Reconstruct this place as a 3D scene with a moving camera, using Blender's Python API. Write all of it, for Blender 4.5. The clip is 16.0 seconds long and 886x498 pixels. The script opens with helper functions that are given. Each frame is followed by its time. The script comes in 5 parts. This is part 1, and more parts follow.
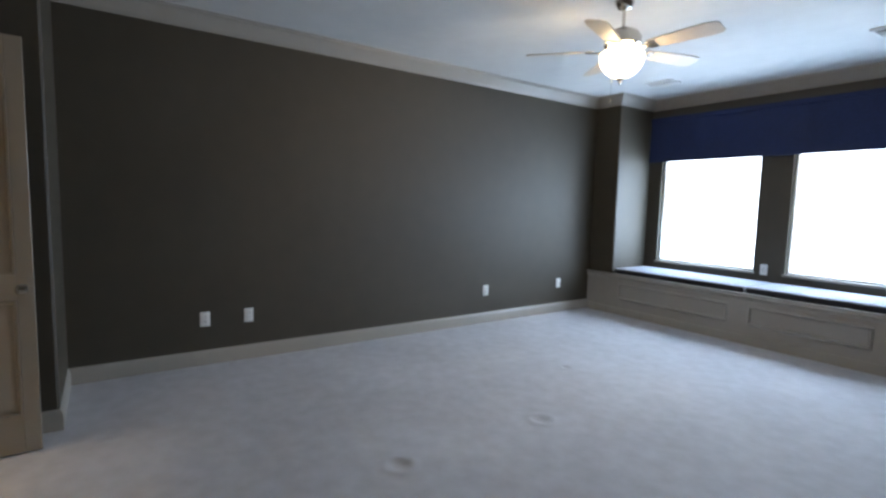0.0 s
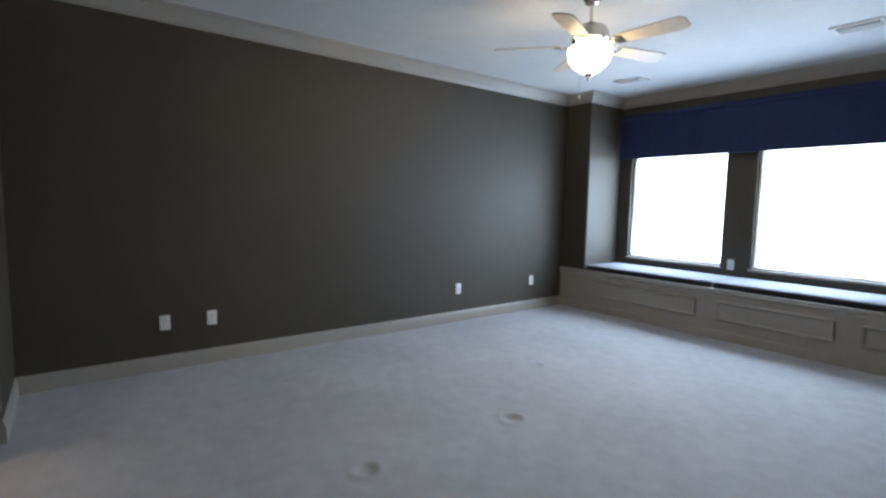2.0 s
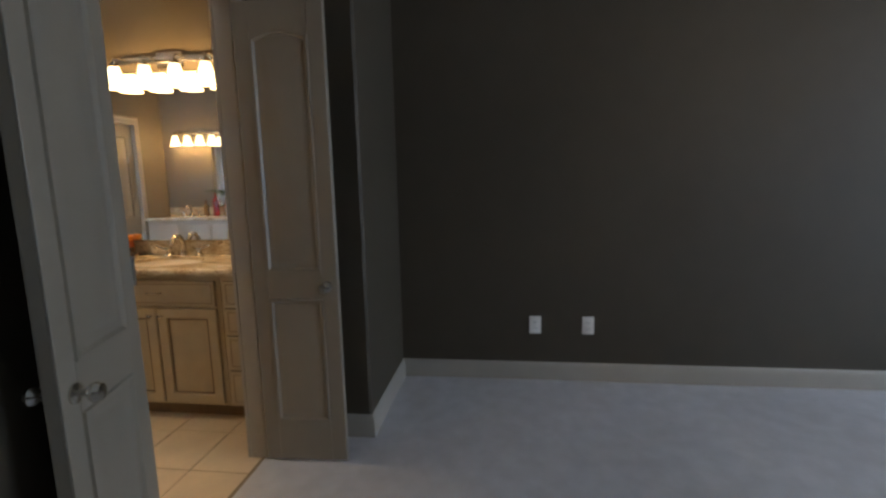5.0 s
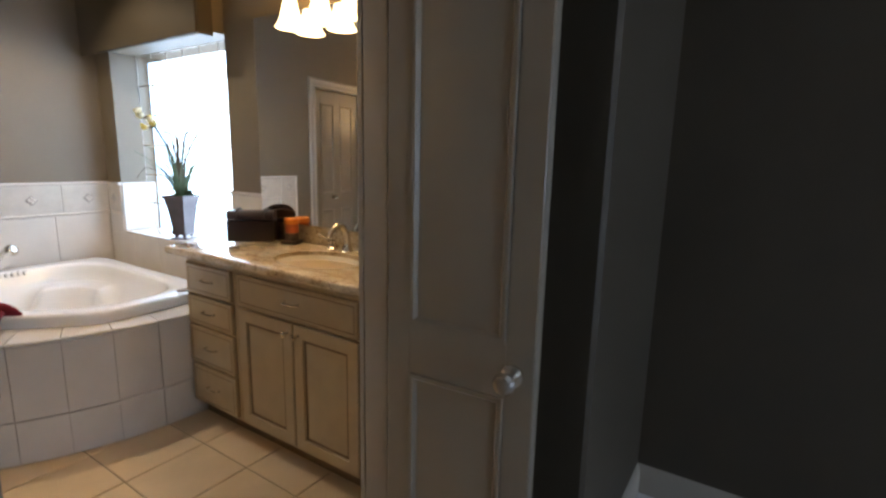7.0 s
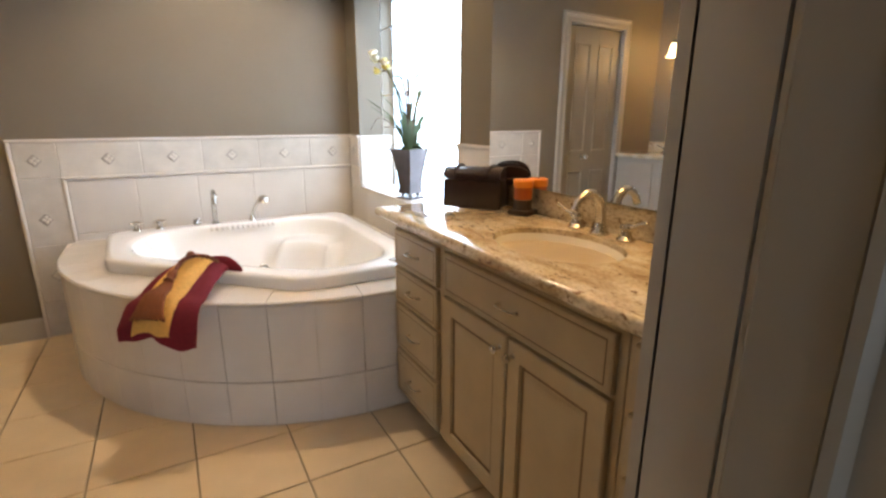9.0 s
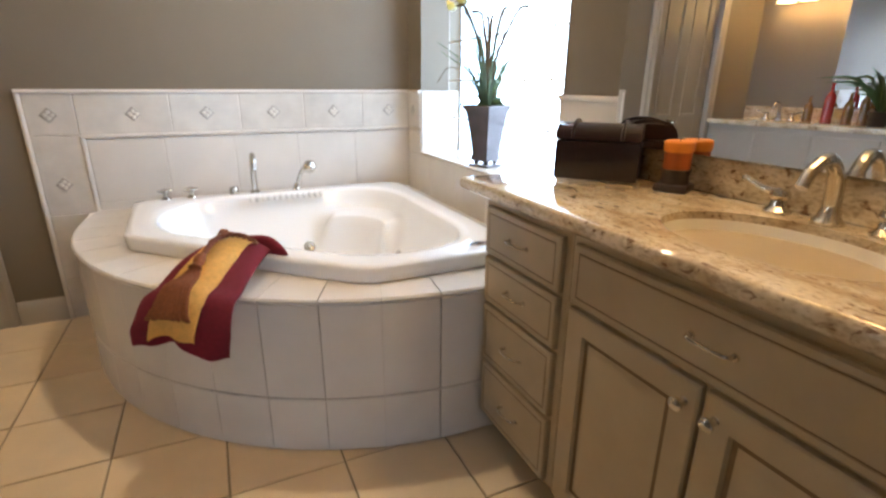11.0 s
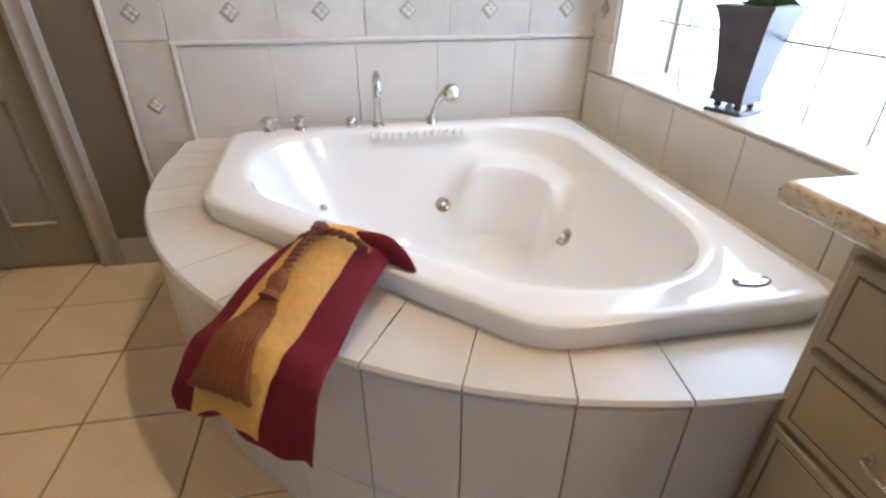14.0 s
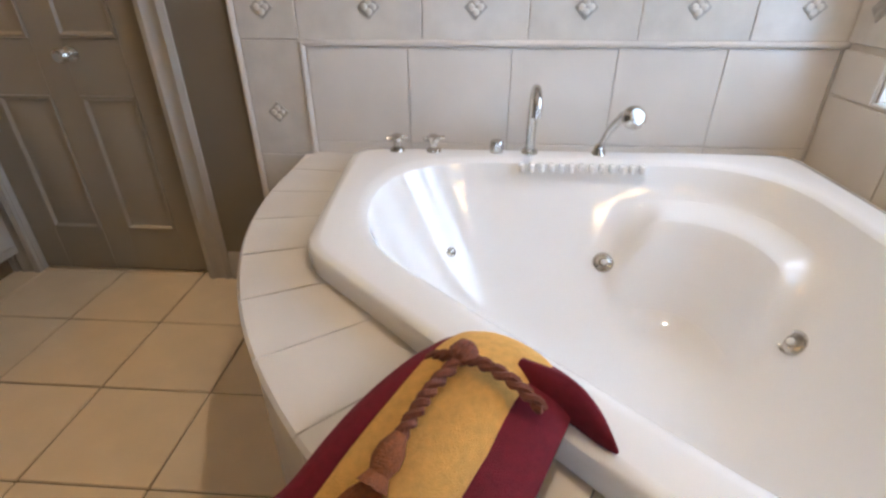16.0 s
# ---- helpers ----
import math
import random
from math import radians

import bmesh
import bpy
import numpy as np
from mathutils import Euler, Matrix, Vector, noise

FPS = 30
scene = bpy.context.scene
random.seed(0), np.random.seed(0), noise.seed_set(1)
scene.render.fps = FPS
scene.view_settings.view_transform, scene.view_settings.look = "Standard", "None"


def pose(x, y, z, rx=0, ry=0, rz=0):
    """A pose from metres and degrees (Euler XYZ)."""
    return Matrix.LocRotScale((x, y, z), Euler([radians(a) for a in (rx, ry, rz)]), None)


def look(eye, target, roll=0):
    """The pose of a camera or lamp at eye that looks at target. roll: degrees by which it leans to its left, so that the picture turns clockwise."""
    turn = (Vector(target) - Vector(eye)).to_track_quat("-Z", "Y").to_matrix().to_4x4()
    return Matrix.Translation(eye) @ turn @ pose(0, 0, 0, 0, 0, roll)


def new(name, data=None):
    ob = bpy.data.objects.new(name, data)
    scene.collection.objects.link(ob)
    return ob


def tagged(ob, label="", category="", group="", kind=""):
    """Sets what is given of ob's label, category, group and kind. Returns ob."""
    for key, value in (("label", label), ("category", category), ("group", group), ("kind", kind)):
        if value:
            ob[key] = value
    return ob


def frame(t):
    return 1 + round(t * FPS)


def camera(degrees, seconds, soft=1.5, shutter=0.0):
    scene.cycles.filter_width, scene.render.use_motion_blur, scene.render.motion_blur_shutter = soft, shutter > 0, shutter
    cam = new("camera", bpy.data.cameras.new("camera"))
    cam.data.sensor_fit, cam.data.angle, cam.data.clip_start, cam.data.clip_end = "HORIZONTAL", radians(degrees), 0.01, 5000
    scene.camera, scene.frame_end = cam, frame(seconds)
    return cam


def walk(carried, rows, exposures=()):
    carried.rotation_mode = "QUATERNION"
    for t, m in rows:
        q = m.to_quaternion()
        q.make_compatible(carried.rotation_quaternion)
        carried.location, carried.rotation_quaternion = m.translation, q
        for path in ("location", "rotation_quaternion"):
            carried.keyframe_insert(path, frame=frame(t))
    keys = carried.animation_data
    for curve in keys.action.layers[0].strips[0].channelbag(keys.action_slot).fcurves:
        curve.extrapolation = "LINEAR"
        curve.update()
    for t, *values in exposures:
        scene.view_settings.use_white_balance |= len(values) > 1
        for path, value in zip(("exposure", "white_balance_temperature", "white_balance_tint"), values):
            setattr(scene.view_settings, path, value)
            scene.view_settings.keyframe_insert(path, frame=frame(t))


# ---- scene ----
cam = camera(84.0, 16.0, soft=2.6)
PATH = [
    (0, (-1.017, 1.327, 1.375), (0.622, 0.195, 1.190), 1.4),
    (0.5, (-1.026, 1.285, 1.379), (0.542, 0.056, 1.201), 1.2),
    (1, (-1.053, 1.244, 1.390), (0.488, -0.018, 1.210), 1.2),
    (1.5, (-1.046, 1.250, 1.387), (0.498, -0.007, 1.202), 1.1),
    (2, (-0.994, 1.245, 1.364), (0.589, 0.036, 1.176), 1.1),
    (2.5, (-0.960, 1.218, 1.332), (0.710, 0.134, 1.143), 0.8),
    (3, (-0.898, 1.144, 1.355), (0.884, 0.264, 1.134), 0.3),
    (3.5, (-0.741, 1.058, 1.444), (1.129, 0.402, 1.173), 0.9),
    (4, (-0.458, 0.929, 1.389), (1.493, 0.569, 1.136), 0.1),
    (4.2, (-0.365, 0.842, 1.395), (1.606, 0.618, 1.139), 0.0),
    (6.3, (0.974, 1.006, 1.395), (2.783, 1.799, 1.083), 0.6),
    (6.5, (1.064, 1.083, 1.370), (2.849, 1.933, 1.071), 2.2),
    (7, (1.307, 1.256, 1.367), (2.955, 2.329, 1.001), 1.3),
    (7.5, (1.649, 1.387, 1.318), (3.014, 2.782, 0.879), -3.2),
    (8, (1.731, 1.426, 1.333), (2.870, 3.005, 0.875), -1.2),
    (8.5, (1.794, 1.591, 1.308), (2.786, 3.258, 0.819), -0.9),
    (9, (1.832, 1.820, 1.271), (2.768, 3.509, 0.748), 0.1),
    (11.3, (1.892, 2.372, 1.176), (2.618, 4.103, 0.485), 0.3),
    (11.5, (2.022, 2.379, 1.240), (2.668, 4.112, 0.481), 0.2),
    (12, (1.974, 2.544, 1.233), (2.621, 4.258, 0.432), 1.3),
    (12.5, (2.012, 2.701, 1.214), (2.526, 4.437, 0.363), 0.5),
    (13, (2.077, 2.864, 1.203), (2.388, 4.606, 0.272), -1.9),
    (13.5, (2.061, 3.021, 1.174), (2.278, 4.765, 0.219), -2.0),
    (14, (1.963, 3.156, 1.168), (2.266, 4.868, 0.178), -0.0),
    (14.5, (1.883, 3.258, 1.155), (2.239, 4.968, 0.180), 0.9),
    (15, (1.882, 3.398, 1.133), (2.141, 5.120, 0.150), 0.2),
    (15.5, (1.888, 3.549, 1.123), (1.988, 5.271, 0.109), -0.6),
    (16, (1.877, 3.612, 1.127), (1.759, 5.348, 0.139), -0.2),
]
walk(cam, [(t, look(eye, target, roll)) for t, eye, target, roll in PATH],
     [(0, -0.15, 6450, 10), (1.5, -0.2, 6500, 10), (2.5, -0.35, 6500, 10), (4, -0.5, 6600, 10), (6.5, -0.7, 6400, 11), (7.5, -0.72, 6350, 11), (8, -0.57, 6400, 11), (8.5, -0.62, 6500, 12),
      (9, -0.38, 6900, 12), (11.5, -0.42, 6200, 10), (13, -0.58, 6000, 11), (15, -0.6, 6050, 12), (15.5, -0.6, 6050, 12), (16, -0.75, 6050, 12)])

# ---- light ----
world = bpy.data.worlds.new("sky")
scene.world = world
world.use_nodes = True
wn = world.node_tree.nodes
sky = wn.new("ShaderNodeTexSky")
sky.sky_type, sky.sun_disc, sky.sun_elevation, sky.sun_rotation = "NISHITA", False, radians(50), radians(200)
wn["Background"].inputs[1].default_value = 0.12
world.node_tree.links.new(sky.outputs[0], wn["Background"].inputs[0])

DAY = (0.50, 0.71, 1.0)
WARM = (1.0, 0.53, 0.16)
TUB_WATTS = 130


def area(name, m, sx, sy, watts, colour):
    li = bpy.data.lights.new(name, "AREA")
    li.shape, li.size, li.size_y, li.energy, li.color = "RECTANGLE", sx, sy, watts, colour
    ob = new(name, li)
    ob.matrix_world = m
    return ob


def bulb(name, place, watts, radius=0.03, colour=WARM):
    li = bpy.data.lights.new(name, "POINT")
    li.energy, li.shadow_soft_size, li.color = watts, radius, colour
    ob = new(name, li)
    ob.location = place
    return ob


# ---- plan, in metres ----
CEIL = 2.79
XL = 3.335           # long bedroom wall
YR = 1.575           # return beside the doorway
XS = 2.52            # side of the doorway niche
YD = 2.05            # doorway wall, bedroom face
YB = 2.135           # doorway wall, bath face
YS = -4.11           # window seat front
YW = -4.81           # bedroom window wall
XA = 2.96            # side of the window bay
XV = 3.085           # vanity wall
XT = 3.000           # wall with the glass blocks
YJ = 3.60            # where the vanity wall steps out
YT = 5.30            # tub wall
XBW = -0.55          # far bath wall
XW = -3.2            # far bedroom wall
DOOR_L, DOOR_R, DOOR_H = 1.47, 2.268, 2.17
SEAT = 0.525
COUNTER = 0.905
SILL = 0.785
DECK = 0.56
RIM = 0.62

# sky light through the openings
area("daylight", look((2.16, YW - 0.05, 1.35), (2.16, 0, 1.0)), 1.2, 1.3, 60, DAY)
area("daylight", look((0.57, YW - 0.05, 1.35), (0.57, 0, 1.0)), 1.15, 1.3, 60, DAY)
area("daylight", look((XT + 0.24, 4.48, 1.38), (0, 4.48, 1.38)), 1.18, 1.2, 36, DAY)


# ---- materials ----
def mat(name, colour, rough=0.5, metal=0.0, grain=0.0, scale=20.0, bump=0.0, bump_scale=200.0, dark=None, coat=0.0, each=0.0, wide=1.5):
    """Principled surface: colour varied by a fine and a wide noise, fine relief, and a random tone per object."""
    m = bpy.data.materials.new(name)
    m.use_nodes = True
    n, l = m.node_tree.nodes, m.node_tree.links
    b = n["Principled BSDF"]
    b.inputs["Roughness"].default_value, b.inputs["Metallic"].default_value = rough, metal
    b.inputs["Coat Weight"].default_value = coat
    tc = n.new("ShaderNodeTexCoord")
    base = (*colour, 1)
    if grain or each:
        a, c = n.new("ShaderNodeTexNoise"), n.new("ShaderNodeTexNoise")
        a.inputs["Scale"].default_value, c.inputs["Scale"].default_value = scale, wide
        a.inputs["Detail"].default_value = 6
        c.inputs["Detail"].default_value = 3
        for q in (a, c):
            l.new(tc.outputs["Object"], q.inputs["Vector"])
        add = n.new("ShaderNodeMath")
        add.operation = "ADD"
        l.new(a.outputs["Fac"], add.inputs[0])
        l.new(c.outputs["Fac"], add.inputs[1])
        info = n.new("ShaderNodeObjectInfo")
        mul = n.new("ShaderNodeMath")
        mul.operation = "MULTIPLY_ADD"
        l.new(info.outputs["Random"], mul.inputs[0])
        mul.inputs[1].default_value = each
        l.new(add.outputs[0], mul.inputs[2])
        ramp = n.new("ShaderNodeMapRange")
        ramp.inputs["From Min"].default_value, ramp.inputs["From Max"].default_value = 0.65, 1.35 + each
        l.new(mul.outputs[0], ramp.inputs["Value"])
        mix = n.new("ShaderNodeMix")
        mix.data_type = "RGBA"
        lo = dark if dark else tuple(v * (1 - grain) for v in colour)
        hi = tuple(min(1, v * (1 + grain * 0.6)) for v in colour)
        mix.inputs["A"].default_value, mix.inputs["B"].default_value = (*lo, 1), (*hi, 1)
        l.new(ramp.outputs[0], mix.inputs["Factor"])
        l.new(mix.outputs["Result"], b.inputs["Base Color"])
        rr = n.new("ShaderNodeMapRange")
        rr.inputs["To Min"].default_value, rr.inputs["To Max"].default_value = max(0.02, rough * 0.85), min(1, rough * 1.15)
        l.new(c.outputs["Fac"], rr.inputs["Value"])
        l.new(rr.outputs[0], b.inputs["Roughness"])
    else:
        b.inputs["Base Color"].default_value = base
    if bump:
        t, u = n.new("ShaderNodeTexNoise"), n.new("ShaderNodeBump")
        t.inputs["Scale"].default_value, t.inputs["Detail"].default_value = bump_scale, 4
        u.inputs["Strength"].default_value, u.inputs["Distance"].default_value = bump, 0.004
        l.new(tc.outputs["Object"], t.inputs["Vector"])
        l.new(t.outputs["Fac"], u.inputs["Height"])
        l.new(u.outputs[0], b.inputs["Normal"])
    return m


def glow(name, colour, strength):
    m = bpy.data.materials.new(name)
    m.use_nodes = True
    b = m.node_tree.nodes["Principled BSDF"]
    b.inputs["Base Color"].default_value = (0.8, 0.8, 0.8, 1)
    b.inputs["Emission Color"].default_value, b.inputs["Emission Strength"].default_value = (*colour, 1), strength
    return m


def granite():
    m = mat("granite", (0.60, 0.50, 0.36), 0.12, coat=0.4)
    n, l = m.node_tree.nodes, m.node_tree.links
    b = n["Principled BSDF"]
    tc = n.new("ShaderNodeTexCoord")
    big, small, vein = (n.new("ShaderNodeTexNoise") for _ in range(3))
    big.inputs["Scale"].default_value, big.inputs["Detail"].default_value = 9, 8
    small.inputs["Scale"].default_value, small.inputs["Detail"].default_value = 90, 5
    vein.inputs["Scale"].default_value, vein.inputs["Detail"].default_value, vein.inputs["Distortion"].default_value = 42, 8, 0.8
    mp = n.new("ShaderNodeMapping")
    mp.inputs["Scale"].default_value = (1.8, 0.8, 1.4)
    l.new(tc.outputs["Object"], mp.inputs["Vector"])
    for q in (big, small, vein):
        l.new(mp.outputs[0], q.inputs["Vector"])
    r1 = n.new("ShaderNodeValToRGB")
    e = r1.color_ramp.elements
    e[0].position, e[0].color = 0.30, (0.40, 0.29, 0.17, 1)
    e[1].position, e[1].color = 0.72, (0.80, 0.74, 0.62, 1)
    k = r1.color_ramp.elements.new(0.5)
    k.color = (0.66, 0.56, 0.40, 1)
    l.new(big.outputs["Fac"], r1.inputs[0])
    r2 = n.new("ShaderNodeValToRGB")
    e = r2.color_ramp.elements
    e[0].position, e[0].color = 0.33, (0, 0, 0, 1)
    e[1].position, e[1].color = 0.41, (1, 1, 1, 1)
    l.new(vein.outputs["Fac"], r2.inputs[0])
    r3 = n.new("ShaderNodeValToRGB")
    e = r3.color_ramp.elements
    e[0].position, e[0].color = 0.30, (0.55, 0.5, 0.45, 1)
    e[1].position, e[1].color = 0.55, (1, 1, 1, 1)
    l.new(small.outputs["Fac"], r3.inputs[0])
    m1, m2 = n.new("ShaderNodeMix"), n.new("ShaderNodeMix")
    m1.data_type = m2.data_type = "RGBA"
    m1.inputs["A"].default_value = (0.24, 0.15, 0.085, 1)
    l.new(r2.outputs[0], m1.inputs["Factor"])
    l.new(r1.outputs[0], m1.inputs["B"])
    m2.blend_type = "MULTIPLY"
    m2.inputs["Factor"].default_value = 0.8
    l.new(m1.outputs["Result"], m2.inputs["A"])
    l.new(r3.outputs[0], m2.inputs["B"])
    l.new(m2.outputs["Result"], b.inputs["Base Color"])
    return m


def clear_glass():
    m = bpy.data.materials.new("block_glass")
    m.use_nodes = True
    b = m.node_tree.nodes["Principled BSDF"]
    b.inputs["Base Color"].default_value = (0.93, 0.97, 1, 1)
    b.inputs["Transmission Weight"].default_value, b.inputs["Roughness"].default_value, b.inputs["IOR"].default_value = 1.0, 0.02, 1.04
    return m


M_WALL = mat("brown_wall_paint", (0.063, 0.051, 0.034), 0.58, grain=0.10, scale=6, bump=0.25, bump_scale=350)
M_BWALL = mat("taupe_wall_paint", (0.178, 0.150, 0.110), 0.5, grain=0.06, scale=5, bump=0.25, bump_scale=350)
M_TRIM = mat("greige_trim_paint", (0.38, 0.35, 0.305), 0.38, grain=0.05, scale=9, bump=0.05, bump_scale=120)
M_DOOR = mat("greige_door_paint", (0.262, 0.230, 0.184), 0.35, grain=0.05, scale=9, bump=0.06, bump_scale=90)
M_CEIL = mat("white_ceiling_paint", (0.70, 0.70, 0.68), 0.8, grain=0.05, scale=6, bump=0.5, bump_scale=160)
M_CARPET = mat("cream_carpet", (0.58, 0.58, 0.61), 0.95, grain=0.16, scale=9, bump=0.8, bump_scale=300, wide=1.2)
M_TILE = mat("cream_floor_tile", (0.71, 0.57, 0.39), 0.30, grain=0.14, scale=7, bump=0.08, bump_scale=60, each=0.25)
M_GROUT = mat("tan_grout", (0.26, 0.20, 0.13), 0.9, grain=0.2, scale=60, bump=0.4, bump_scale=300)
M_WTILE = mat("white_marbled_wall_tile", (0.64, 0.60, 0.55), 0.22, grain=0.10, scale=6, bump=0.04, bump_scale=50, each=0.2)
M_BAND = mat("grey_marbled_band_tile", (0.60, 0.57, 0.52), 0.25, grain=0.22, scale=11, bump=0.06, bump_scale=50, each=0.2)
M_WGROUT = mat("pale_grout", (0.60, 0.555, 0.49), 0.85, grain=0.1, scale=60)
M_TUB = mat("white_acrylic", (0.79, 0.78, 0.765), 0.07, grain=0.015, scale=3, coat=0.5)
M_CAB = mat("cream_glazed_cabinet_paint", (0.43, 0.35, 0.235), 0.36, grain=0.10, scale=12, bump=0.06, bump_scale=70)
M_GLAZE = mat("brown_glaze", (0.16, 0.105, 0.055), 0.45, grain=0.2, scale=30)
M_GRAN = granite()
M_NICKEL = mat("brushed_nickel", (0.62, 0.59, 0.54), 0.22, metal=1.0, bump=0.03, bump_scale=400)
M_CHROME = mat("chrome", (0.75, 0.75, 0.76), 0.08, metal=1.0)
M_MIRROR = mat("mirror_silver", (0.90, 0.91, 0.90), 0.01, metal=1.0)
M_WHITEP = mat("white_plastic", (0.78, 0.77, 0.74), 0.35, grain=0.02, scale=20)
M_DARKP = mat("dark_slot", (0.03, 0.03, 0.03), 0.6)
M_NAVY = mat("navy_shade_fabric", (0.013, 0.024, 0.085), 0.85, grain=0.25, scale=40, bump=0.5, bump_scale=500)
M_CUSH = mat("grey_blue_cushion_fabric", (0.33, 0.34, 0.38), 0.9, grain=0.12, scale=50, bump=0.5, bump_scale=500)
M_PIPE = mat("dark_cushion_piping", (0.020, 0.020, 0.026), 0.9)
M_MAROON = mat("maroon_towel_terry", (0.19, 0.006, 0.020), 0.95, grain=0.30, scale=80, bump=1.0, bump_scale=600)
M_GOLD = mat("gold_towel_terry", (0.80, 0.45, 0.115), 0.95, grain=0.20, scale=80, bump=1.0, bump_scale=600)
M_CORD = mat("bronze_twisted_cord", (0.20, 0.055, 0.025), 0.7, grain=0.5, scale=120, bump=0.8, bump_scale=500)
M_TASSEL = mat("rust_tassel_thread", (0.25, 0.075, 0.022), 0.8, grain=0.45, scale=140, bump=0.8, bump_scale=500)
M_CHEST = mat("dark_mahogany_leather", (0.014, 0.005, 0.006), 0.3, grain=0.35, scale=25, bump=0.25, bump_scale=120, coat=0.2)
M_CANDLE = mat("orange_wax", (0.72, 0.235, 0.02), 0.45, grain=0.10, scale=15)
M_CANDLE2 = mat("rust_wax", (0.36, 0.08, 0.012), 0.45, grain=0.15, scale=15)
M_HOLDER = mat("dark_bronze_wood", (0.030, 0.014, 0.008), 0.4, grain=0.4, scale=40, bump=0.3, bump_scale=90)
M_VASE = mat("aged_bronze_vase", (0.085, 0.072, 0.075), 0.35, metal=0.5, grain=0.4, scale=14, bump=0.1, bump_scale=60)
M_LEAF = mat("green_grass_leaf", (0.060, 0.105, 0.030), 0.5, grain=0.35, scale=20)
M_STEM = mat("dry_brown_stem", (0.11, 0.075, 0.030), 0.7, grain=0.3, scale=40)
M_PETAL = mat("pale_yellow_petal", (0.74, 0.62, 0.16), 0.6, grain=0.15, scale=30)
M_PETALW = mat("cream_petal", (0.74, 0.72, 0.58), 0.6, grain=0.1, scale=30)
M_SHADE = glow("lit_frosted_shade", (1.0, 0.72, 0.36), 9.0)
M_BOWL = glow("lit_frosted_bowl", (1.0, 0.78, 0.46), 9.0)
M_BLADE = mat("whitewashed_blade", (0.60, 0.54, 0.45), 0.4, grain=0.12, scale=18)
M_OUT = glow("bright_overcast_distance", (0.88, 0.94, 1.0), 5.0)
M_GLASS = clear_glass()
M_ACCENT = mat("grey_stone_relief", (0.36, 0.34, 0.31), 0.4, grain=0.4, scale=60, bump=0.4, bump_scale=200)
M_RED = mat("red_glass_bottle", (0.30, 0.02, 0.015), 0.12, coat=0.5)
M_AMBER = mat("amber_glass_bottle", (0.20, 0.10, 0.025), 0.12, coat=0.5)
M_BLACK = mat("black_lacquer", (0.012, 0.012, 0.013), 0.25)
M_SINK = mat("white_porcelain", (0.82, 0.80, 0.75), 0.08, grain=0.01, scale=3, coat=0.4)


# ---- mesh tools ----
def add_box(bm, a, b, bevel=0.0, m=None, seg=1):
    """A box between two corners, with rounded edges, added to bm."""
    a, b = Vector(a), Vector(b)
    lo, hi = Vector(map(min, a, b)), Vector(map(max, a, b))
    r = bmesh.ops.create_cube(bm, size=1)
    vs = r["verts"]
    mid, size = (lo + hi) / 2, hi - lo
    for v in vs:
        v.co = Vector((v.co.x * size.x, v.co.y * size.y, v.co.z * size.z)) + mid
    if bevel:
        es = list({e for v in vs for e in v.link_edges})
        out = bmesh.ops.bevel(bm, geom=es, offset=min(bevel, min(size) * 0.45), segments=seg, affect="EDGES", profile=0.5)
        vs = list({v for f in out["faces"] for v in f.verts} | {v for v in vs if v.is_valid})
    if m is not None:
        bmesh.ops.transform(bm, matrix=m, verts=[v for v in vs if v.is_valid])
    return vs


def box(a, b, bevel=0.0, m=None, seg=1):
    bm = bmesh.new()
    add_box(bm, a, b, bevel, m, seg)
    return bm


def add_lathe(bm, profile, seg=24, m=None, squash=1.0):
    """A turned body from (radius, height) pairs."""
    rings = []
    for r, z in profile:
        if r < 1e-5:
            rings.append([bm.verts.new((0, 0, z))])
        else:
            rings.append([bm.verts.new((r * math.cos(2 * math.pi * k / seg), r * squash * math.sin(2 * math.pi * k / seg), z)) for k in range(seg)])
    for p, q in zip(rings, rings[1:]):
        for k in range(seg):
            j = (k + 1) % seg
            if len(p) == 1 and len(q) > 1:
                bm.faces.new((p[0], q[j], q[k]))
            elif len(q) == 1 and len(p) > 1:
                bm.faces.new((p[k], p[j], q[0]))
            elif len(p) > 1:
                bm.faces.new((p[k], p[j], q[j], q[k]))
    vs = [v for r in rings for v in r]
    if m is not None:
        bmesh.ops.transform(bm, matrix=m, verts=vs)
    return bm


def lathe(profile, seg=24, m=None, squash=1.0):
    return add_lathe(bmesh.new(), profile, seg, m, squash)


def add_tube(bm, pts, radii, seg=10, flat=1.0):
    """A tube along points; radii is a number or one per point."""
    pts = [Vector(p) for p in pts]
    if not isinstance(radii, (list, tuple)):
        radii = [radii] * len(pts)
    rings, side = [], None
    for i, p in enumerate(pts):
        d = (pts[min(i + 1, len(pts) - 1)] - pts[max(i - 1, 0)]).normalized()
        ref = side if side is not None else (Vector((0, 0, 1)) if abs(d.z) < 0.9 else Vector((1, 0, 0)))
        u = (ref - d * ref.dot(d)).normalized()
        side = u
        w = d.cross(u)
        rings.append([bm.verts.new(p + (u * math.cos(2 * math.pi * k / seg) + w * flat * math.sin(2 * math.pi * k / seg)) * radii[i]) for k in range(seg)])
    for a, b in zip(rings, rings[1:]):
        for k in range(seg):
            bm.faces.new((a[k], a[(k + 1) % seg], b[(k + 1) % seg], b[k]))
    bm.faces.new(list(reversed(rings[0])))
    bm.faces.new(rings[-1])
    return bm


def tube(pts, radii, seg=10, flat=1.0):
    return add_tube(bmesh.new(), pts, radii, seg, flat)


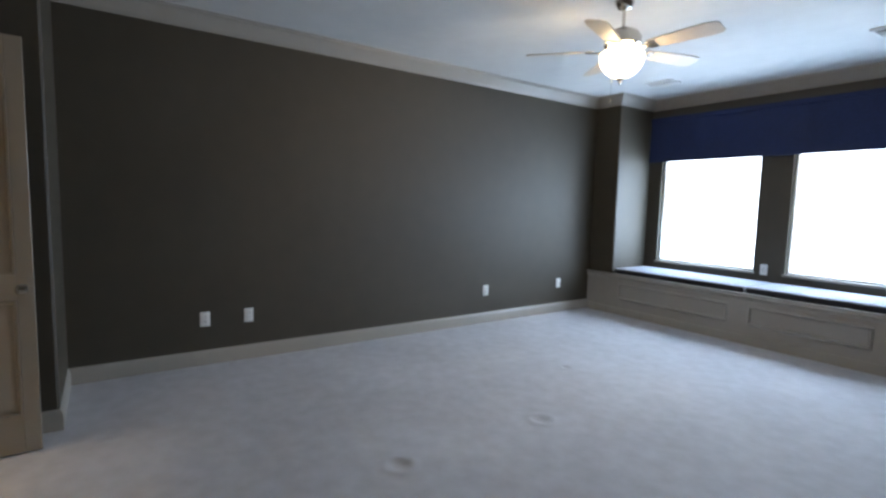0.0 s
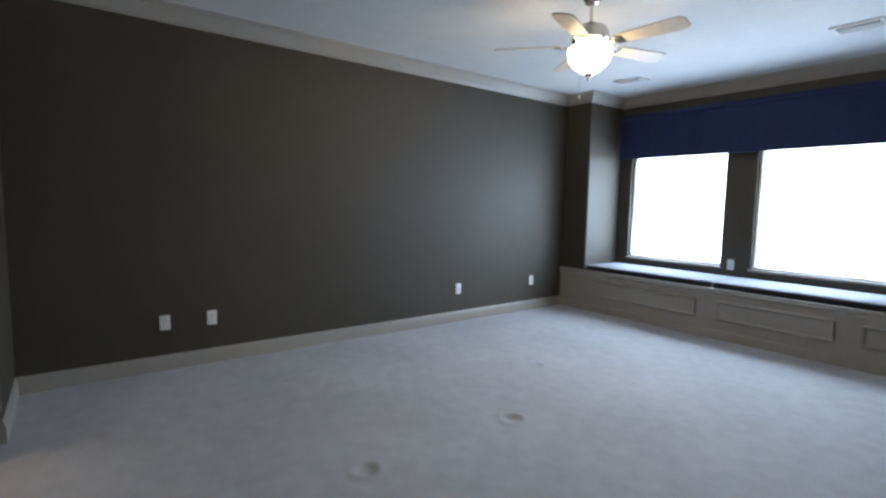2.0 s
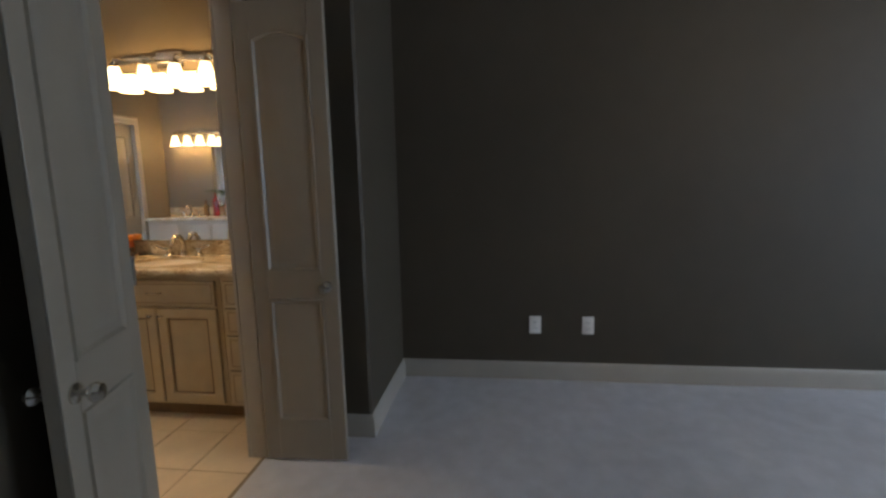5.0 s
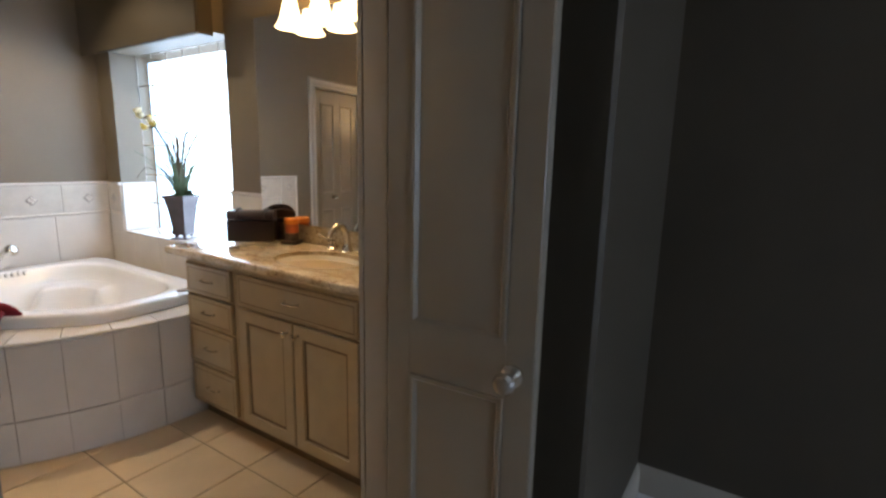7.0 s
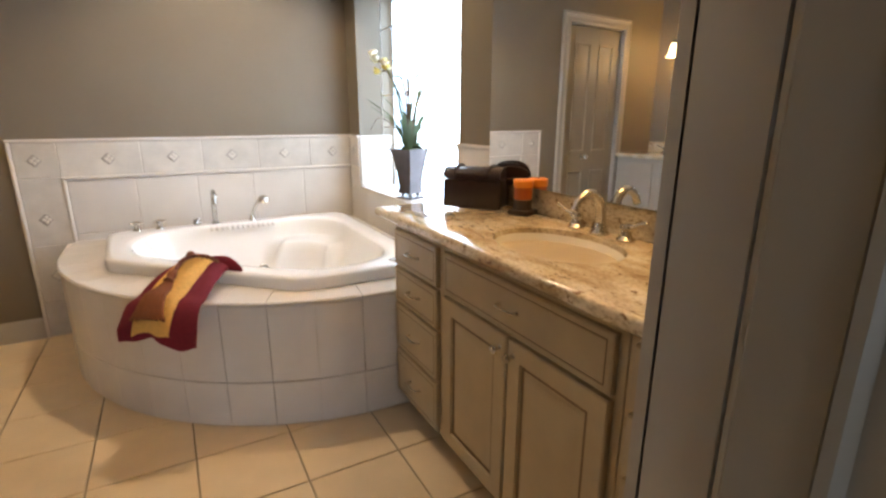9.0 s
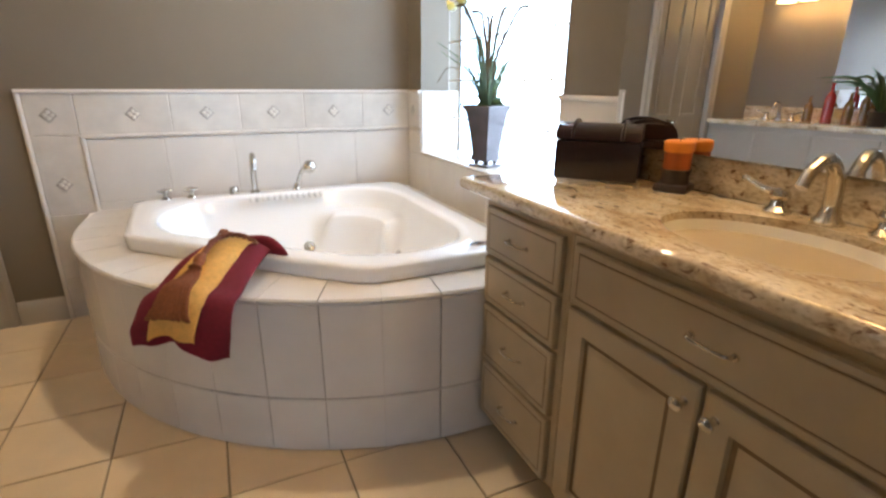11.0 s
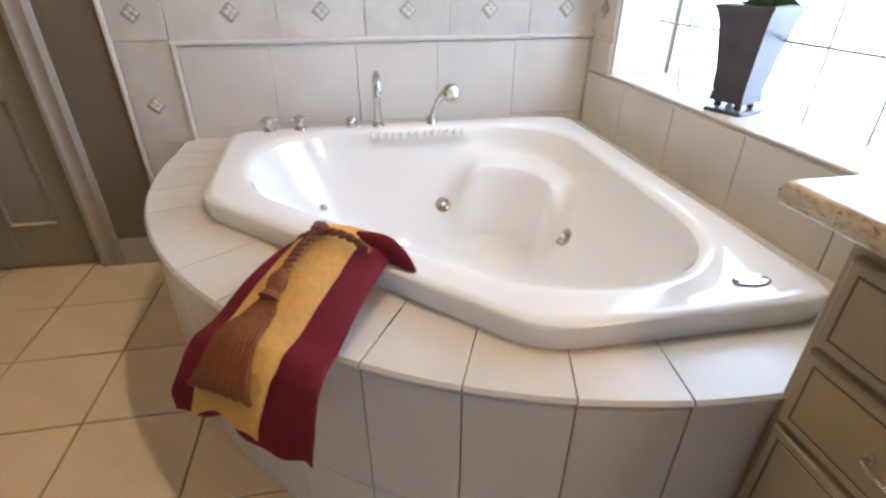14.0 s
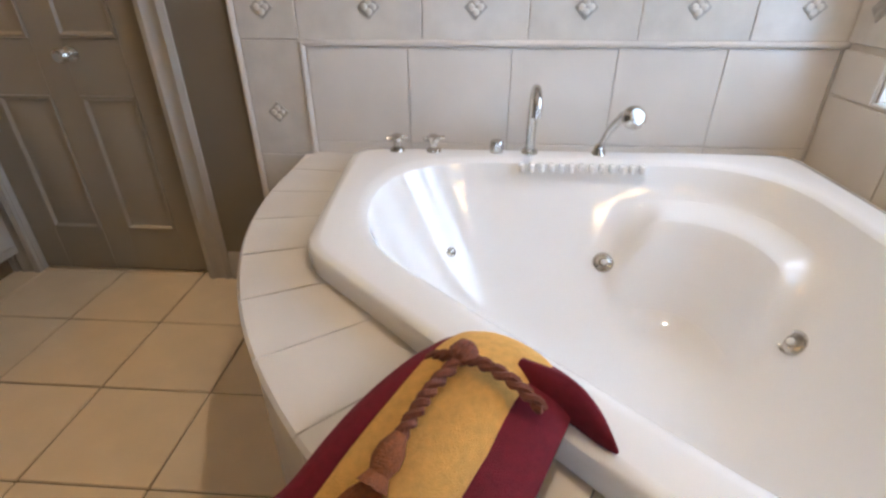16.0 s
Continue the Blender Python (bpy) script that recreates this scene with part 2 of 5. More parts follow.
def bend(points, steps=6):
    """A smooth line through a few points."""
    p = [Vector(q) for q in points]
    p = [2 * p[0] - p[1]] + p + [2 * p[-1] - p[-2]]
    out = []
    for i in range(1, len(p) - 2):
        for k in range(steps):
            t = k / steps
            out.append(0.5 * (2 * p[i] + (p[i + 1] - p[i - 1]) * t + (2 * p[i - 1] - 5 * p[i] + 4 * p[i + 1] - p[i + 2]) * t * t + (3 * p[i] - p[i - 1] - 3 * p[i + 1] + p[i + 2]) * t ** 3))
    return out + [p[-2]]


def prism(outline, z0, z1, bevel=0.0):
    """An upright prism over an outline of (x, y)."""
    bm = bmesh.new()
    lo = [bm.verts.new((x, y, z0)) for x, y in outline]
    hi = [bm.verts.new((x, y, z1)) for x, y in outline]
    n = len(lo)
    bm.faces.new(list(reversed(lo)))
    top = bm.faces.new(hi)
    for k in range(n):
        bm.faces.new((lo[k], lo[(k + 1) % n], hi[(k + 1) % n], hi[k]))
    if bevel:
        bmesh.ops.bevel(bm, geom=list(top.edges), offset=bevel, segments=2, affect="EDGES", profile=0.5)
    return bm


def sweep(path, profile, closed=False):
    """A moulding: profile points (out, up) carried along a level path of (x, y, z); out is to the path's left."""
    bm = bmesh.new()
    p = [Vector(q) for q in path]
    n, rings = len(p), []
    for i in range(n):
        a = p[i] - p[i - 1] if (i or closed) else p[1] - p[0]
        b = p[(i + 1) % n] - p[i] if (i < n - 1 or closed) else p[-1] - p[-2]
        a, b = a.normalized(), b.normalized()
        na, nb = Vector((-a.y, a.x, 0)), Vector((-b.y, b.x, 0))
        m = (na + nb).normalized()
        m = m / max(0.3, m.dot(na))
        rings.append([bm.verts.new(p[i] + m * o + Vector((0, 0, u))) for o, u in profile])
    k = len(profile)
    for i in range(n if closed else n - 1):
        a, b = rings[i], rings[(i + 1) % n]
        for j in range(k):
            bm.faces.new((a[j], a[(j + 1) % k], b[(j + 1) % k], b[j]))
    if not closed:
        bm.faces.new(rings[0])
        bm.faces.new(list(reversed(rings[-1])))
    return bm


def mesh_of(name, bm, material, smooth=True):
    bmesh.ops.recalc_face_normals(bm, faces=bm.faces)
    me = bpy.data.meshes.new(name)
    bm.to_mesh(me)
    bm.free()
    if smooth:
        me.shade_smooth()
        me.set_sharp_from_angle(angle=radians(35))
    me.materials.append(material)
    return me


def part(name, bm, material, parent=None, label="", m=None):
    ob = new(name, mesh_of(name, bm, material))
    if parent is not None:
        ob.parent = parent
    if m is not None:
        ob.matrix_basis = m
    return tagged(ob, label)


def thing(name, label, category, group="", kind="", at=None):
    ob = new(name)
    ob.empty_display_size = 0.1
    if at is not None:
        ob.matrix_basis = at
    return tagged(ob, label, category, group, kind)


def setting(name, bm, material, label="", category=""):
    return tagged(part(name, bm, material), label, category, "", "structure")


# ---- rooms: floors, ceilings, walls ----
def carpet():
    """The bedroom carpet, with the round dents that furniture feet have left."""
    dents = [(1.13, 0.09, 0.055), (1.13, -0.96, 0.055), (1.75, -1.9, 0.04)]
    x0, x1, y0, y1, st = XW, XL, YS, YB - 0.07, 0.02
    nx, ny = int((x1 - x0) / st), int((y1 - y0) / st)
    gx, gy = np.meshgrid(np.linspace(x0, x1, nx + 1), np.linspace(y0, y1, ny + 1))
    z = np.random.uniform(-0.0007, 0.0007, gx.shape) + 0.003 * np.sin(gx * 2.1 + 1.3 * np.sin(gy * 1.7)) * np.sin(gy * 1.9)
    rng = random.Random(5)
    for k in range(260):
        cx, cy, r, h = rng.uniform(-1.2, 3.2), rng.uniform(-4.0, 1.9), rng.uniform(0.03, 0.10), rng.uniform(-0.0045, 0.003)
        z += h * np.exp(-(((gx - cx) / r) ** 2 + ((gy - cy) / (r * rng.uniform(0.6, 1.6))) ** 2))
    for cx, cy, r in dents:
        d = np.hypot(gx - cx, gy - cy)
        z += -0.010 * np.exp(-((d / r) ** 4)) + 0.009 * np.exp(-(((d - r * 1.35) / (r * 0.4)) ** 2))
    verts = np.stack([gx, gy, z], -1).reshape(-1, 3)
    i = np.arange(nx * ny)
    a = (i // nx) * (nx + 1) + i % nx
    faces = np.stack([a, a + 1, a + nx + 2, a + nx + 1], -1)
    me = bpy.data.meshes.new("floor_bedroom")
    me.from_pydata(verts.tolist(), [], faces.tolist())
    me.shade_smooth()
    me.materials.append(M_CARPET)
    tagged(new("floor_bedroom", me), "cream cut-pile carpet with furniture dents", "carpet", "", "structure")


carpet()
setting("floor_slab", box((XW - 0.15, YW - 0.2, -0.2), (XL + 0.15, YT + 0.15, -0.02)), M_GROUT, "concrete slab under the rooms", "floor")
setting("ceiling_bedroom", box((XW - 0.1, YW - 0.15, CEIL), (XL + 0.12, YD + 0.07, CEIL + 0.15)), M_CEIL, "white textured bedroom ceiling", "ceiling")
setting("ceiling_bath", box((XBW - 0.12, YD + 0.07, CEIL), (XL + 0.12, YT + 0.15, CEIL + 0.15)), M_CEIL, "white textured bathroom ceiling", "ceiling")
setting("wall_long", box((XL, YW - 0.15, -0.02), (XL + 0.12, YR, CEIL)), M_WALL, "dark brown painted long bedroom wall", "wall")
setting("wall_return", box((XS, YR, -0.02), (XL + 0.12, YD + 0.07, CEIL), 0.012), M_WALL, "dark brown wall return with rounded corner", "wall")
setting("wall_niche", box((XS + 0.003, YD + 0.07, -0.02), (XL + 0.12, YB, CEIL)), M_BWALL, "taupe wall beside the vanity", "wall")
setting("wall_west_bedroom", box((XW - 0.12, YW, -0.02), (XW, YD + 0.07, CEIL)), M_WALL, "dark brown bedroom wall", "wall")


def doorway_wall(name, y0, y1, x0, x1, material, label):
    """A wall along x with the doorway cut through it."""
    bm = bmesh.new()
    add_box(bm, (x0, y0, -0.02), (DOOR_L - 0.03, y1, CEIL))
    add_box(bm, (DOOR_R + 0.03, y0, -0.02), (x1, y1, CEIL))
    add_box(bm, (DOOR_L - 0.03, y0, DOOR_H + 0.03), (DOOR_R + 0.03, y1, CEIL))
    setting(name, bm, material, label, "wall")


doorway_wall("wall_door_bedroom", YD, YD + 0.07, XW, XS, M_WALL, "dark brown wall with the double doorway")
doorway_wall("wall_door_bath", YD + 0.07, YB, XBW, XS + 0.003, M_BWALL, "taupe wall with the double doorway")


def window_wall():
    """The bedroom's outer wall behind the seat, with its two windows."""
    bm = bmesh.new()
    y0, y1 = YW - 0.15, YW
    wins = [(1.585, 2.79), (-0.02, 1.265)]
    z0, z1 = 0.68, 2.14
    add_box(bm, (XW, y0, -0.02), (XL, y1, z0))
    add_box(bm, (XW, y0, z1), (XL, y1, CEIL))
    edges = [XL, 2.79, 1.585, 1.265, -0.02, XW]
    for k in (0, 2, 4):
        add_box(bm, (edges[k], y0, z0), (edges[k + 1], y1, z1))
    setting("wall_window", bm, M_WALL, "dark brown wall with two windows above the seat", "wall")
    for i, (a, b) in enumerate(wins):
        w = thing(f"window_{i + 1}", "bright double-hung window with white frame above the window seat", "window", "bedroom windows", "structure")
        f = bmesh.new()
        for p, q in (((a, y0 + 0.02, z0), (a + 0.025, y0 + 0.1, z1)), ((b - 0.025, y0 + 0.02, z0), (b, y0 + 0.1, z1)),
                     ((a, y0 + 0.02, z0), (b, y0 + 0.1, z0 + 0.03)), ((a, y0 + 0.02, z1 - 0.05), (b, y0 + 0.1, z1))):
            add_box(f, p, q, 0.004)
        part("window_frame", f, M_WHITEP, w)
        part("window_sill", box((a - 0.02, y1 - 0.06, z0 - 0.02), (b + 0.02, y1 + 0.02, z0 + 0.006), 0.006), M_TRIM, w)
        g = part("pane", box((a + 0.045, y0 + 0.055, z0 + 0.05), (b - 0.045, y0 + 0.061, z1 - 0.05)), M_GLASS, w, "clear glass pane")
        g.visible_shadow = False


window_wall()
for name, sgn in (("wall_bay_east", 1),):
    setting(name, box((XA, YW, -0.02), (XL, YS, CEIL), 0.012), M_WALL, "dark brown pier beside the window bay", "wall")
setting("wall_bay_west", box((XW, YW, -0.02), (-1.55, YS, CEIL), 0.012), M_WALL, "dark brown pier beside the window bay", "wall")
setting("backdrop", box((-7, YW - 2.05, -1.5), (11, YW - 2.0, 6)), M_OUT, "bright overcast distance outside the bedroom", "sky")
setting("backdrop_bath", box((XT + 1.2, 1.0, -1.5), (XT + 1.25, 14.0, 6)), M_OUT, "bright overcast distance outside the bathroom", "sky")

# bath walls
setting("wall_vanity", box((XV, YB, -0.02), (XL + 0.12, YJ, CEIL)), M_BWALL, "taupe wall behind the vanity mirror", "wall")
WY0, WY1, WZ1 = 3.92, 5.10, 2.02
bm = bmesh.new()
XO = XT + 0.36
add_box(bm, (XT, YJ, -0.02), (XO, YT, SILL))
add_box(bm, (XT, WY0, WZ1), (XO, YT, CEIL))
add_box(bm, (XV, YJ, SILL), (XO, WY0, CEIL))
add_box(bm, (XT, WY1, SILL), (XO, YT, WZ1))
setting("wall_glass_block", bm, M_BWALL, "taupe wall with a deep window of glass blocks", "wall")
D2L, D2R, D2H = 0.03, 0.78, 2.08
bm = bmesh.new()
add_box(bm, (D2R + 0.02, YT, -0.02), (XO, YT + 0.13, CEIL))
add_box(bm, (XBW, YT, -0.02), (D2L - 0.02, YT + 0.13, CEIL))
add_box(bm, (D2L - 0.02, YT, D2H + 0.02), (D2R + 0.02, YT + 0.13, CEIL))
setting("wall_tub", bm, M_BWALL, "taupe wall behind the corner tub", "wall")
setting("wall_west_bath", box((XBW - 0.12, YB, -0.02), (XBW, YT + 0.13, CEIL)), M_BWALL, "taupe bathroom wall", "wall")
setting("wall_behind_door", box((XBW, YT + 0.14, -0.02), (XO, YT + 0.2, CEIL)), M_BWALL, "wall closing the closet", "wall")

# ---- trim ----
BASE = [(0, 0), (0.016, 0), (0.016, 0.085), (0.011, 0.105), (0.005, 0.12), (0, 0.125)]
CROWN = [(0, 0), (0, -0.125), (0.012, -0.125), (0.018, -0.105), (0.034, -0.092), (0.062, -0.045), (0.084, -0.030), (0.088, -0.012), (0.105, -0.010), (0.105, 0)]
CAS = 0.095
for path in ([(XL, YS, 0), (XL, YR, 0), (XS, YR, 0), (XS, YD, 0), (DOOR_R + CAS, YD, 0)], [(DOOR_L - CAS, YD, 0), (XW, YD, 0), (XW, YS, 0)]):
    setting("baseboard", sweep(path, BASE), M_TRIM, "greige painted baseboard", "baseboard")
setting("crown_moulding", sweep([(XW, YS, CEIL), (-1.55, YS, CEIL), (-1.55, YW, CEIL), (XA, YW, CEIL), (XA, YS, CEIL), (XL, YS, CEIL), (XL, YR, CEIL), (XS, YR, CEIL), (XS, YD, CEIL), (XW, YD, CEIL)], CROWN, False), M_TRIM, "greige painted crown moulding", "moulding")
setting("baseboard", sweep([(1.085, YT, 0), (D2R + 0.1, YT, 0)], BASE), M_TRIM, "greige painted baseboard", "baseboard")
setting("baseboard", sweep([(D2L - 0.1, YT, 0), (XBW, YT, 0), (XBW, YB, 0), (DOOR_L - CAS, YB, 0)], BASE), M_TRIM, "greige painted baseboard", "baseboard")


def casing(name, x0, x1, h, y, out, label):
    """Moulded casing round a doorway on a wall along x; out is +1 or -1, the side it stands on."""
    t = thing(name, label, "door casing", "", "structure")
    prof = [(0, 0.016), (0.02, 0.020), (0.035, 0.012), (0.06, 0.012), (0.075, 0.018), (CAS, 0.008)]

    def strip(p, q, n):
        bm = bmesh.new()
        rows = []
        for end in (0, 1):
            row = []
            for o, d in prof:
                x = (p, q)[end] + Vector((n[0] * o, 0, n[1] * o)) + Vector((0, 0, o)) * (end if n[0] else 0)
                if not n[0]:
                    x.x += o * (1 if end else -1)
                row.append((bm.verts.new((x.x, y + out * d, x.z)), bm.verts.new((x.x, y, x.z))))
            rows.append(row)
        for a, b, c, d in zip(rows[0], rows[0][1:], rows[1], rows[1][1:]):
            bm.faces.new((a[0], b[0], d[0], c[0]))
        for k in (0, -1):
            bm.faces.new((rows[0][k][0], rows[0][k][1], rows[1][k][1], rows[1][k][0]))
        return bm
    part("side_casing", strip(Vector((x0, 0, 0)), Vector((x0, 0, h)), (-1, 0)), M_TRIM, t)
    part("side_casing", strip(Vector((x1, 0, 0)), Vector((x1, 0, h)), (1, 0)), M_TRIM, t)
    part("head_casing", strip(Vector((x0, 0, h)), Vector((x1, 0, h)), (0, 1)), M_TRIM, t)


casing("trim_door_bedroom", DOOR_L, DOOR_R, DOOR_H, YD, -1, "greige moulded casing round the double doorway")
casing("trim_door_bath", DOOR_L, DOOR_R, DOOR_H, YB, 1, "greige moulded casing round the double doorway")
casing("trim_closet", D2L, D2R, D2H, YT, -1, "greige fluted casing round the closet door")
for nm, a, b, h, y0, y1 in (("door_jamb", DOOR_L, DOOR_R, DOOR_H, YD, YB), ("closet_jamb", D2L, D2R, D2H, YT, YT + 0.13)):
    bm = bmesh.new()
    add_box(bm, (a - 0.028, y0 + 0.002, 0), (a, y1 - 0.002, h), 0.002)
    add_box(bm, (b, y0 + 0.002, 0), (b + 0.028, y1 - 0.002, h), 0.002)
    add_box(bm, (a - 0.028, y0 + 0.002, h), (b + 0.028, y1 - 0.002, h + 0.028), 0.002)
    setting(nm, bm, M_TRIM, "greige painted door jamb", "door jamb")


# ---- doors ----
def raised(x0, z0, x1, z1, arch=0.0):
    """A raised and fielded panel in the x-z plane, facing -y, from y = 0 out."""
    n = 10 if arch else 1

    def ring(inset, depth):
        pts = [(x0 + inset, z0 + inset), (x1 - inset, z0 + inset)]
        for k in range(n + 1):
            t = k / n
            pts.append((x1 - inset + (x0 - x1 + 2 * inset) * t, z1 - inset + arch * math.sin(math.pi * t)))
        return [(px, -depth, pz) for px, pz in pts]
    bm = bmesh.new()
    rows = [[bm.verts.new(p) for p in ring(i, d)] for i, d in ((0, 0.0), (0.002, 0.013), (0.012, 0.012), (0.020, 0.002), (0.026, 0.001), (0.055, 0.008))]
    for a, b in zip(rows, rows[1:]):
        for k in range(len(a)):
            bm.faces.new((a[k], a[(k + 1) % len(a)], b[(k + 1) % len(b)], b[k]))
    bm.faces.new(rows[-1])
    return bm


def knob_mesh(side):
    return lathe([(0, 0.0), (0.026, 0.0), (0.026, 0.006), (0.010, 0.010), (0.009, 0.030), (0.022, 0.040), (0.026, 0.052), (0.020, 0.064), (0, 0.067)], 20, pose(0, 0, 0, 90 * side, 0, 0))


def door(name, w, h, columns, rows, label, knob_x, knob_z, hinge, arch=0.03):
    """A panelled door leaf; local x from hinge to free edge, y its thickness, z up."""
    t = 0.040
    d = thing(name, label, "door", "", "structure", hinge)
    part("leaf", box((0, -t / 2 + 0.006, 0.010), (w, t / 2 - 0.006, h), 0.0), M_DOOR, d)
    cols = [w * c for c in columns]
    st = 0.070 if w < 0.5 else 0.11
    edges = [0, *cols, w]
    for side in (-1, 1):
        ya, yb = side * (t / 2 - 0.006), side * t / 2
        part("stile", box((0, ya, 0.010), (st, yb, h), 0.002), M_DOOR, d)
        part("stile", box((w - st, ya, 0.010), (w, yb, h), 0.002), M_DOOR, d)
        for c in cols:
            part("stile", box((c - st / 2, ya, 0.010), (c + st / 2, yb, h), 0.002), M_DOOR, d)
        spans = [(0.010, rows[0][0])] + [(p[1], q[0]) for p, q in zip(rows, rows[1:])] + [(rows[-1][1], h)]
        for a, b in spans:
            for k in range(len(edges) - 1):
                xa = edges[k] + (st if k == 0 else st / 2)
                xb = edges[k + 1] - (st if k == len(edges) - 2 else st / 2)
                part("rail", box((xa, ya, a), (xb, yb, b)), M_DOOR, d)
        for a, b in rows:
            for k in range(len(edges) - 1):
                xa = edges[k] + (st if k == 0 else st / 2)
                xb = edges[k + 1] - (st if k == len(edges) - 2 else st / 2)
                bm = raised(xa, a, xb, b, arch if b > 1.5 else 0)
                m = pose(0, ya, 0) if side < 0 else Matrix.Translation((0, ya, 0)) @ Matrix.Diagonal((1, -1, 1, 1))
                bmesh.ops.transform(bm, matrix=m, verts=bm.verts)
                part("panel", bm, M_DOOR, d)
        part("knob", knob_mesh(1 if side < 0 else -1), M_NICKEL, d, "brushed nickel knob", pose(knob_x, yb, knob_z))
    for z in (0.25, h / 2, h - 0.25):
        part("hinge", lathe([(0, 0), (0.007, 0), (0.007, 0.09), (0, 0.09)], 8, pose(-0.004, t / 2, z)), M_NICKEL, d)
    return d


LEAF = 0.40
R2 = [(0.21, 0.825), (0.955, 2.00)]
door("door_1", LEAF, 2.15, [], R2, "narrow greige two-panel door leaf standing open", LEAF - 0.05, 0.885, pose(DOOR_R + 0.004, YD - 0.012, 0, 0, 0, -87))
door("door_2", LEAF, 2.15, [], R2, "narrow greige two-panel door leaf folded back", LEAF - 0.05, 0.885, pose(DOOR_L - 0.01, YD - 0.04, 0, 0, 0, -165))
door("door_3", D2R - D2L - 0.006, 2.07, [0.5], [(0.20, 0.74), (0.93, 1.93)], "closed greige four-panel closet door", 0.45 + 0.0, 0.88, pose(D2L + 0.003, YT + 0.045, 0), 0)


# ---- bedroom things ----
def window_seat():
    s = thing("built_in_bench", "greige panelled built-in bench below the bay windows", "bench")
    part("front", box((-1.55, YS + 0.001, 0), (XL, YS + 0.02, SEAT - 0.02)), M_TRIM, s)
    part("seat_top", box((-1.55, YW, SEAT - 0.02), (XA, YS, SEAT), 0.0), M_TRIM, s)
    part("ledge", box((-1.55, YS + 0.001, SEAT - 0.02), (XL, YS + 0.045, SEAT + 0.002), 0.006, seg=2), M_TRIM, s)
    part("nosing", sweep([(-1.55, YS + 0.02, SEAT - 0.02), (XL - 0.001, YS + 0.02, SEAT - 0.02)], [(0, 0), (0.018, 0), (0.030, -0.012), (0.018, -0.024), (0.012, -0.045), (0, -0.05)]), M_TRIM, s)
    part("plinth", sweep([(-1.55, YS + 0.02, 0), (XL - 0.001, YS + 0.02, 0)], [(0, 0), (0.018, 0), (0.018, 0.07), (0.010, 0.09), (0, 0.095)]), M_TRIM, s)
    for a, b in ((1.48, 2.84), (0.28, 1.29), (-1.15, 0.10)):
        bm = bmesh.new()
        z0, z1, w = 0.20, 0.41, 0.032
        for p, q in (((a, z0), (b, z0 + w)), ((a, z1 - w), (b, z1)), ((a, z0 + w), (a + w, z1 - w)), ((b - w, z0 + w), (b, z1 - w))):
            add_box(bm, (p[0], YS + 0.02, p[1]), (q[0], YS + 0.050, q[1]), 0.012)
        part("panel_moulding", bm, M_TRIM, s)


def cushion(a, b):
    c = thing("seat_cushion", "thin grey-blue fabric cushion with dark sides on the window seat", "cushion", "window seat cushions")
    part("pad", box((a, YW + 0.03, SEAT), (b, YS - 0.02, SEAT + 0.065), 0.02, seg=3), M_CUSH, c)
    part("front_band", box((a + 0.01, YS - 0.025, SEAT + 0.002), (b - 0.01, YS - 0.008, SEAT + 0.055), 0.006), M_PIPE, c, "dark blue front band")


window_seat()
for a, b in ((1.36, 2.94), (-0.12, 1.35), (-1.54, -0.13)):
    cushion(a, b)


def valance():
    v = thing("fabric_blind", "navy fabric shade hanging over the bay windows", "window shade")
    bm = bmesh.new()
    n = 90
    rows = [[bm.verts.new((-1.5 + 4.42 * k / n, YW + 0.082 + 0.007 * math.sin(k * 0.9) + 0.003 * math.sin(k * 2.3) + dy, z)) for k in range(n + 1)] for z, dy in ((2.50, 0.0), (1.985, 0.010), (1.98, 0.016), (1.985, 0.022), (2.50, 0.012))]
    for a, b in zip(rows, rows[1:] + rows[:1]):
        for k in range(n):
            bm.faces.new((a[k], a[k + 1], b[k + 1], b[k]))
    part("fabric", bm, M_NAVY, v)
    part("head_rail", box((-1.5, YW, 2.50), (2.92, YW + 0.11, 2.55), 0.005), M_NAVY, v)


valance()


def wall_plate(x, y, z, rz, kind):
    """An outlet or switch plate on a wall; local -y faces out."""
    o = thing("wall_outlet", "white plastic outlet plate on the dark wall", "outlet", "wall outlets", "", pose(x, y, z, 0, 0, rz))
    part("plate", box((-0.038, -0.006, -0.060), (0.038, 0, 0.060), 0.003, seg=2), M_WHITEP, o)
    for dz in (-0.020, 0.020):
        part("socket", box((-0.017, -0.009, dz - 0.014), (0.017, -0.004, dz + 0.014), 0.004), M_WHITEP, o)
        for dx in (-0.007, 0.007):
            part("slot", box((dx - 0.0014, -0.0100, dz - 0.005), (dx + 0.0014, -0.0085, dz + 0.005)), M_DARKP, o)
    part("screw", lathe([(0, 0), (0.003, 0), (0.003, 0.002), (0, 0.002)], 8, pose(0, -0.006, 0, 90, 0, 0)), M_NICKEL, o)


for y in (0.672, 0.330, -2.293, -3.509):
    wall_plate(XL, y, 0.383, -90, "duplex")
wall_plate(1.47, YW, 0.715, 180, "duplex")


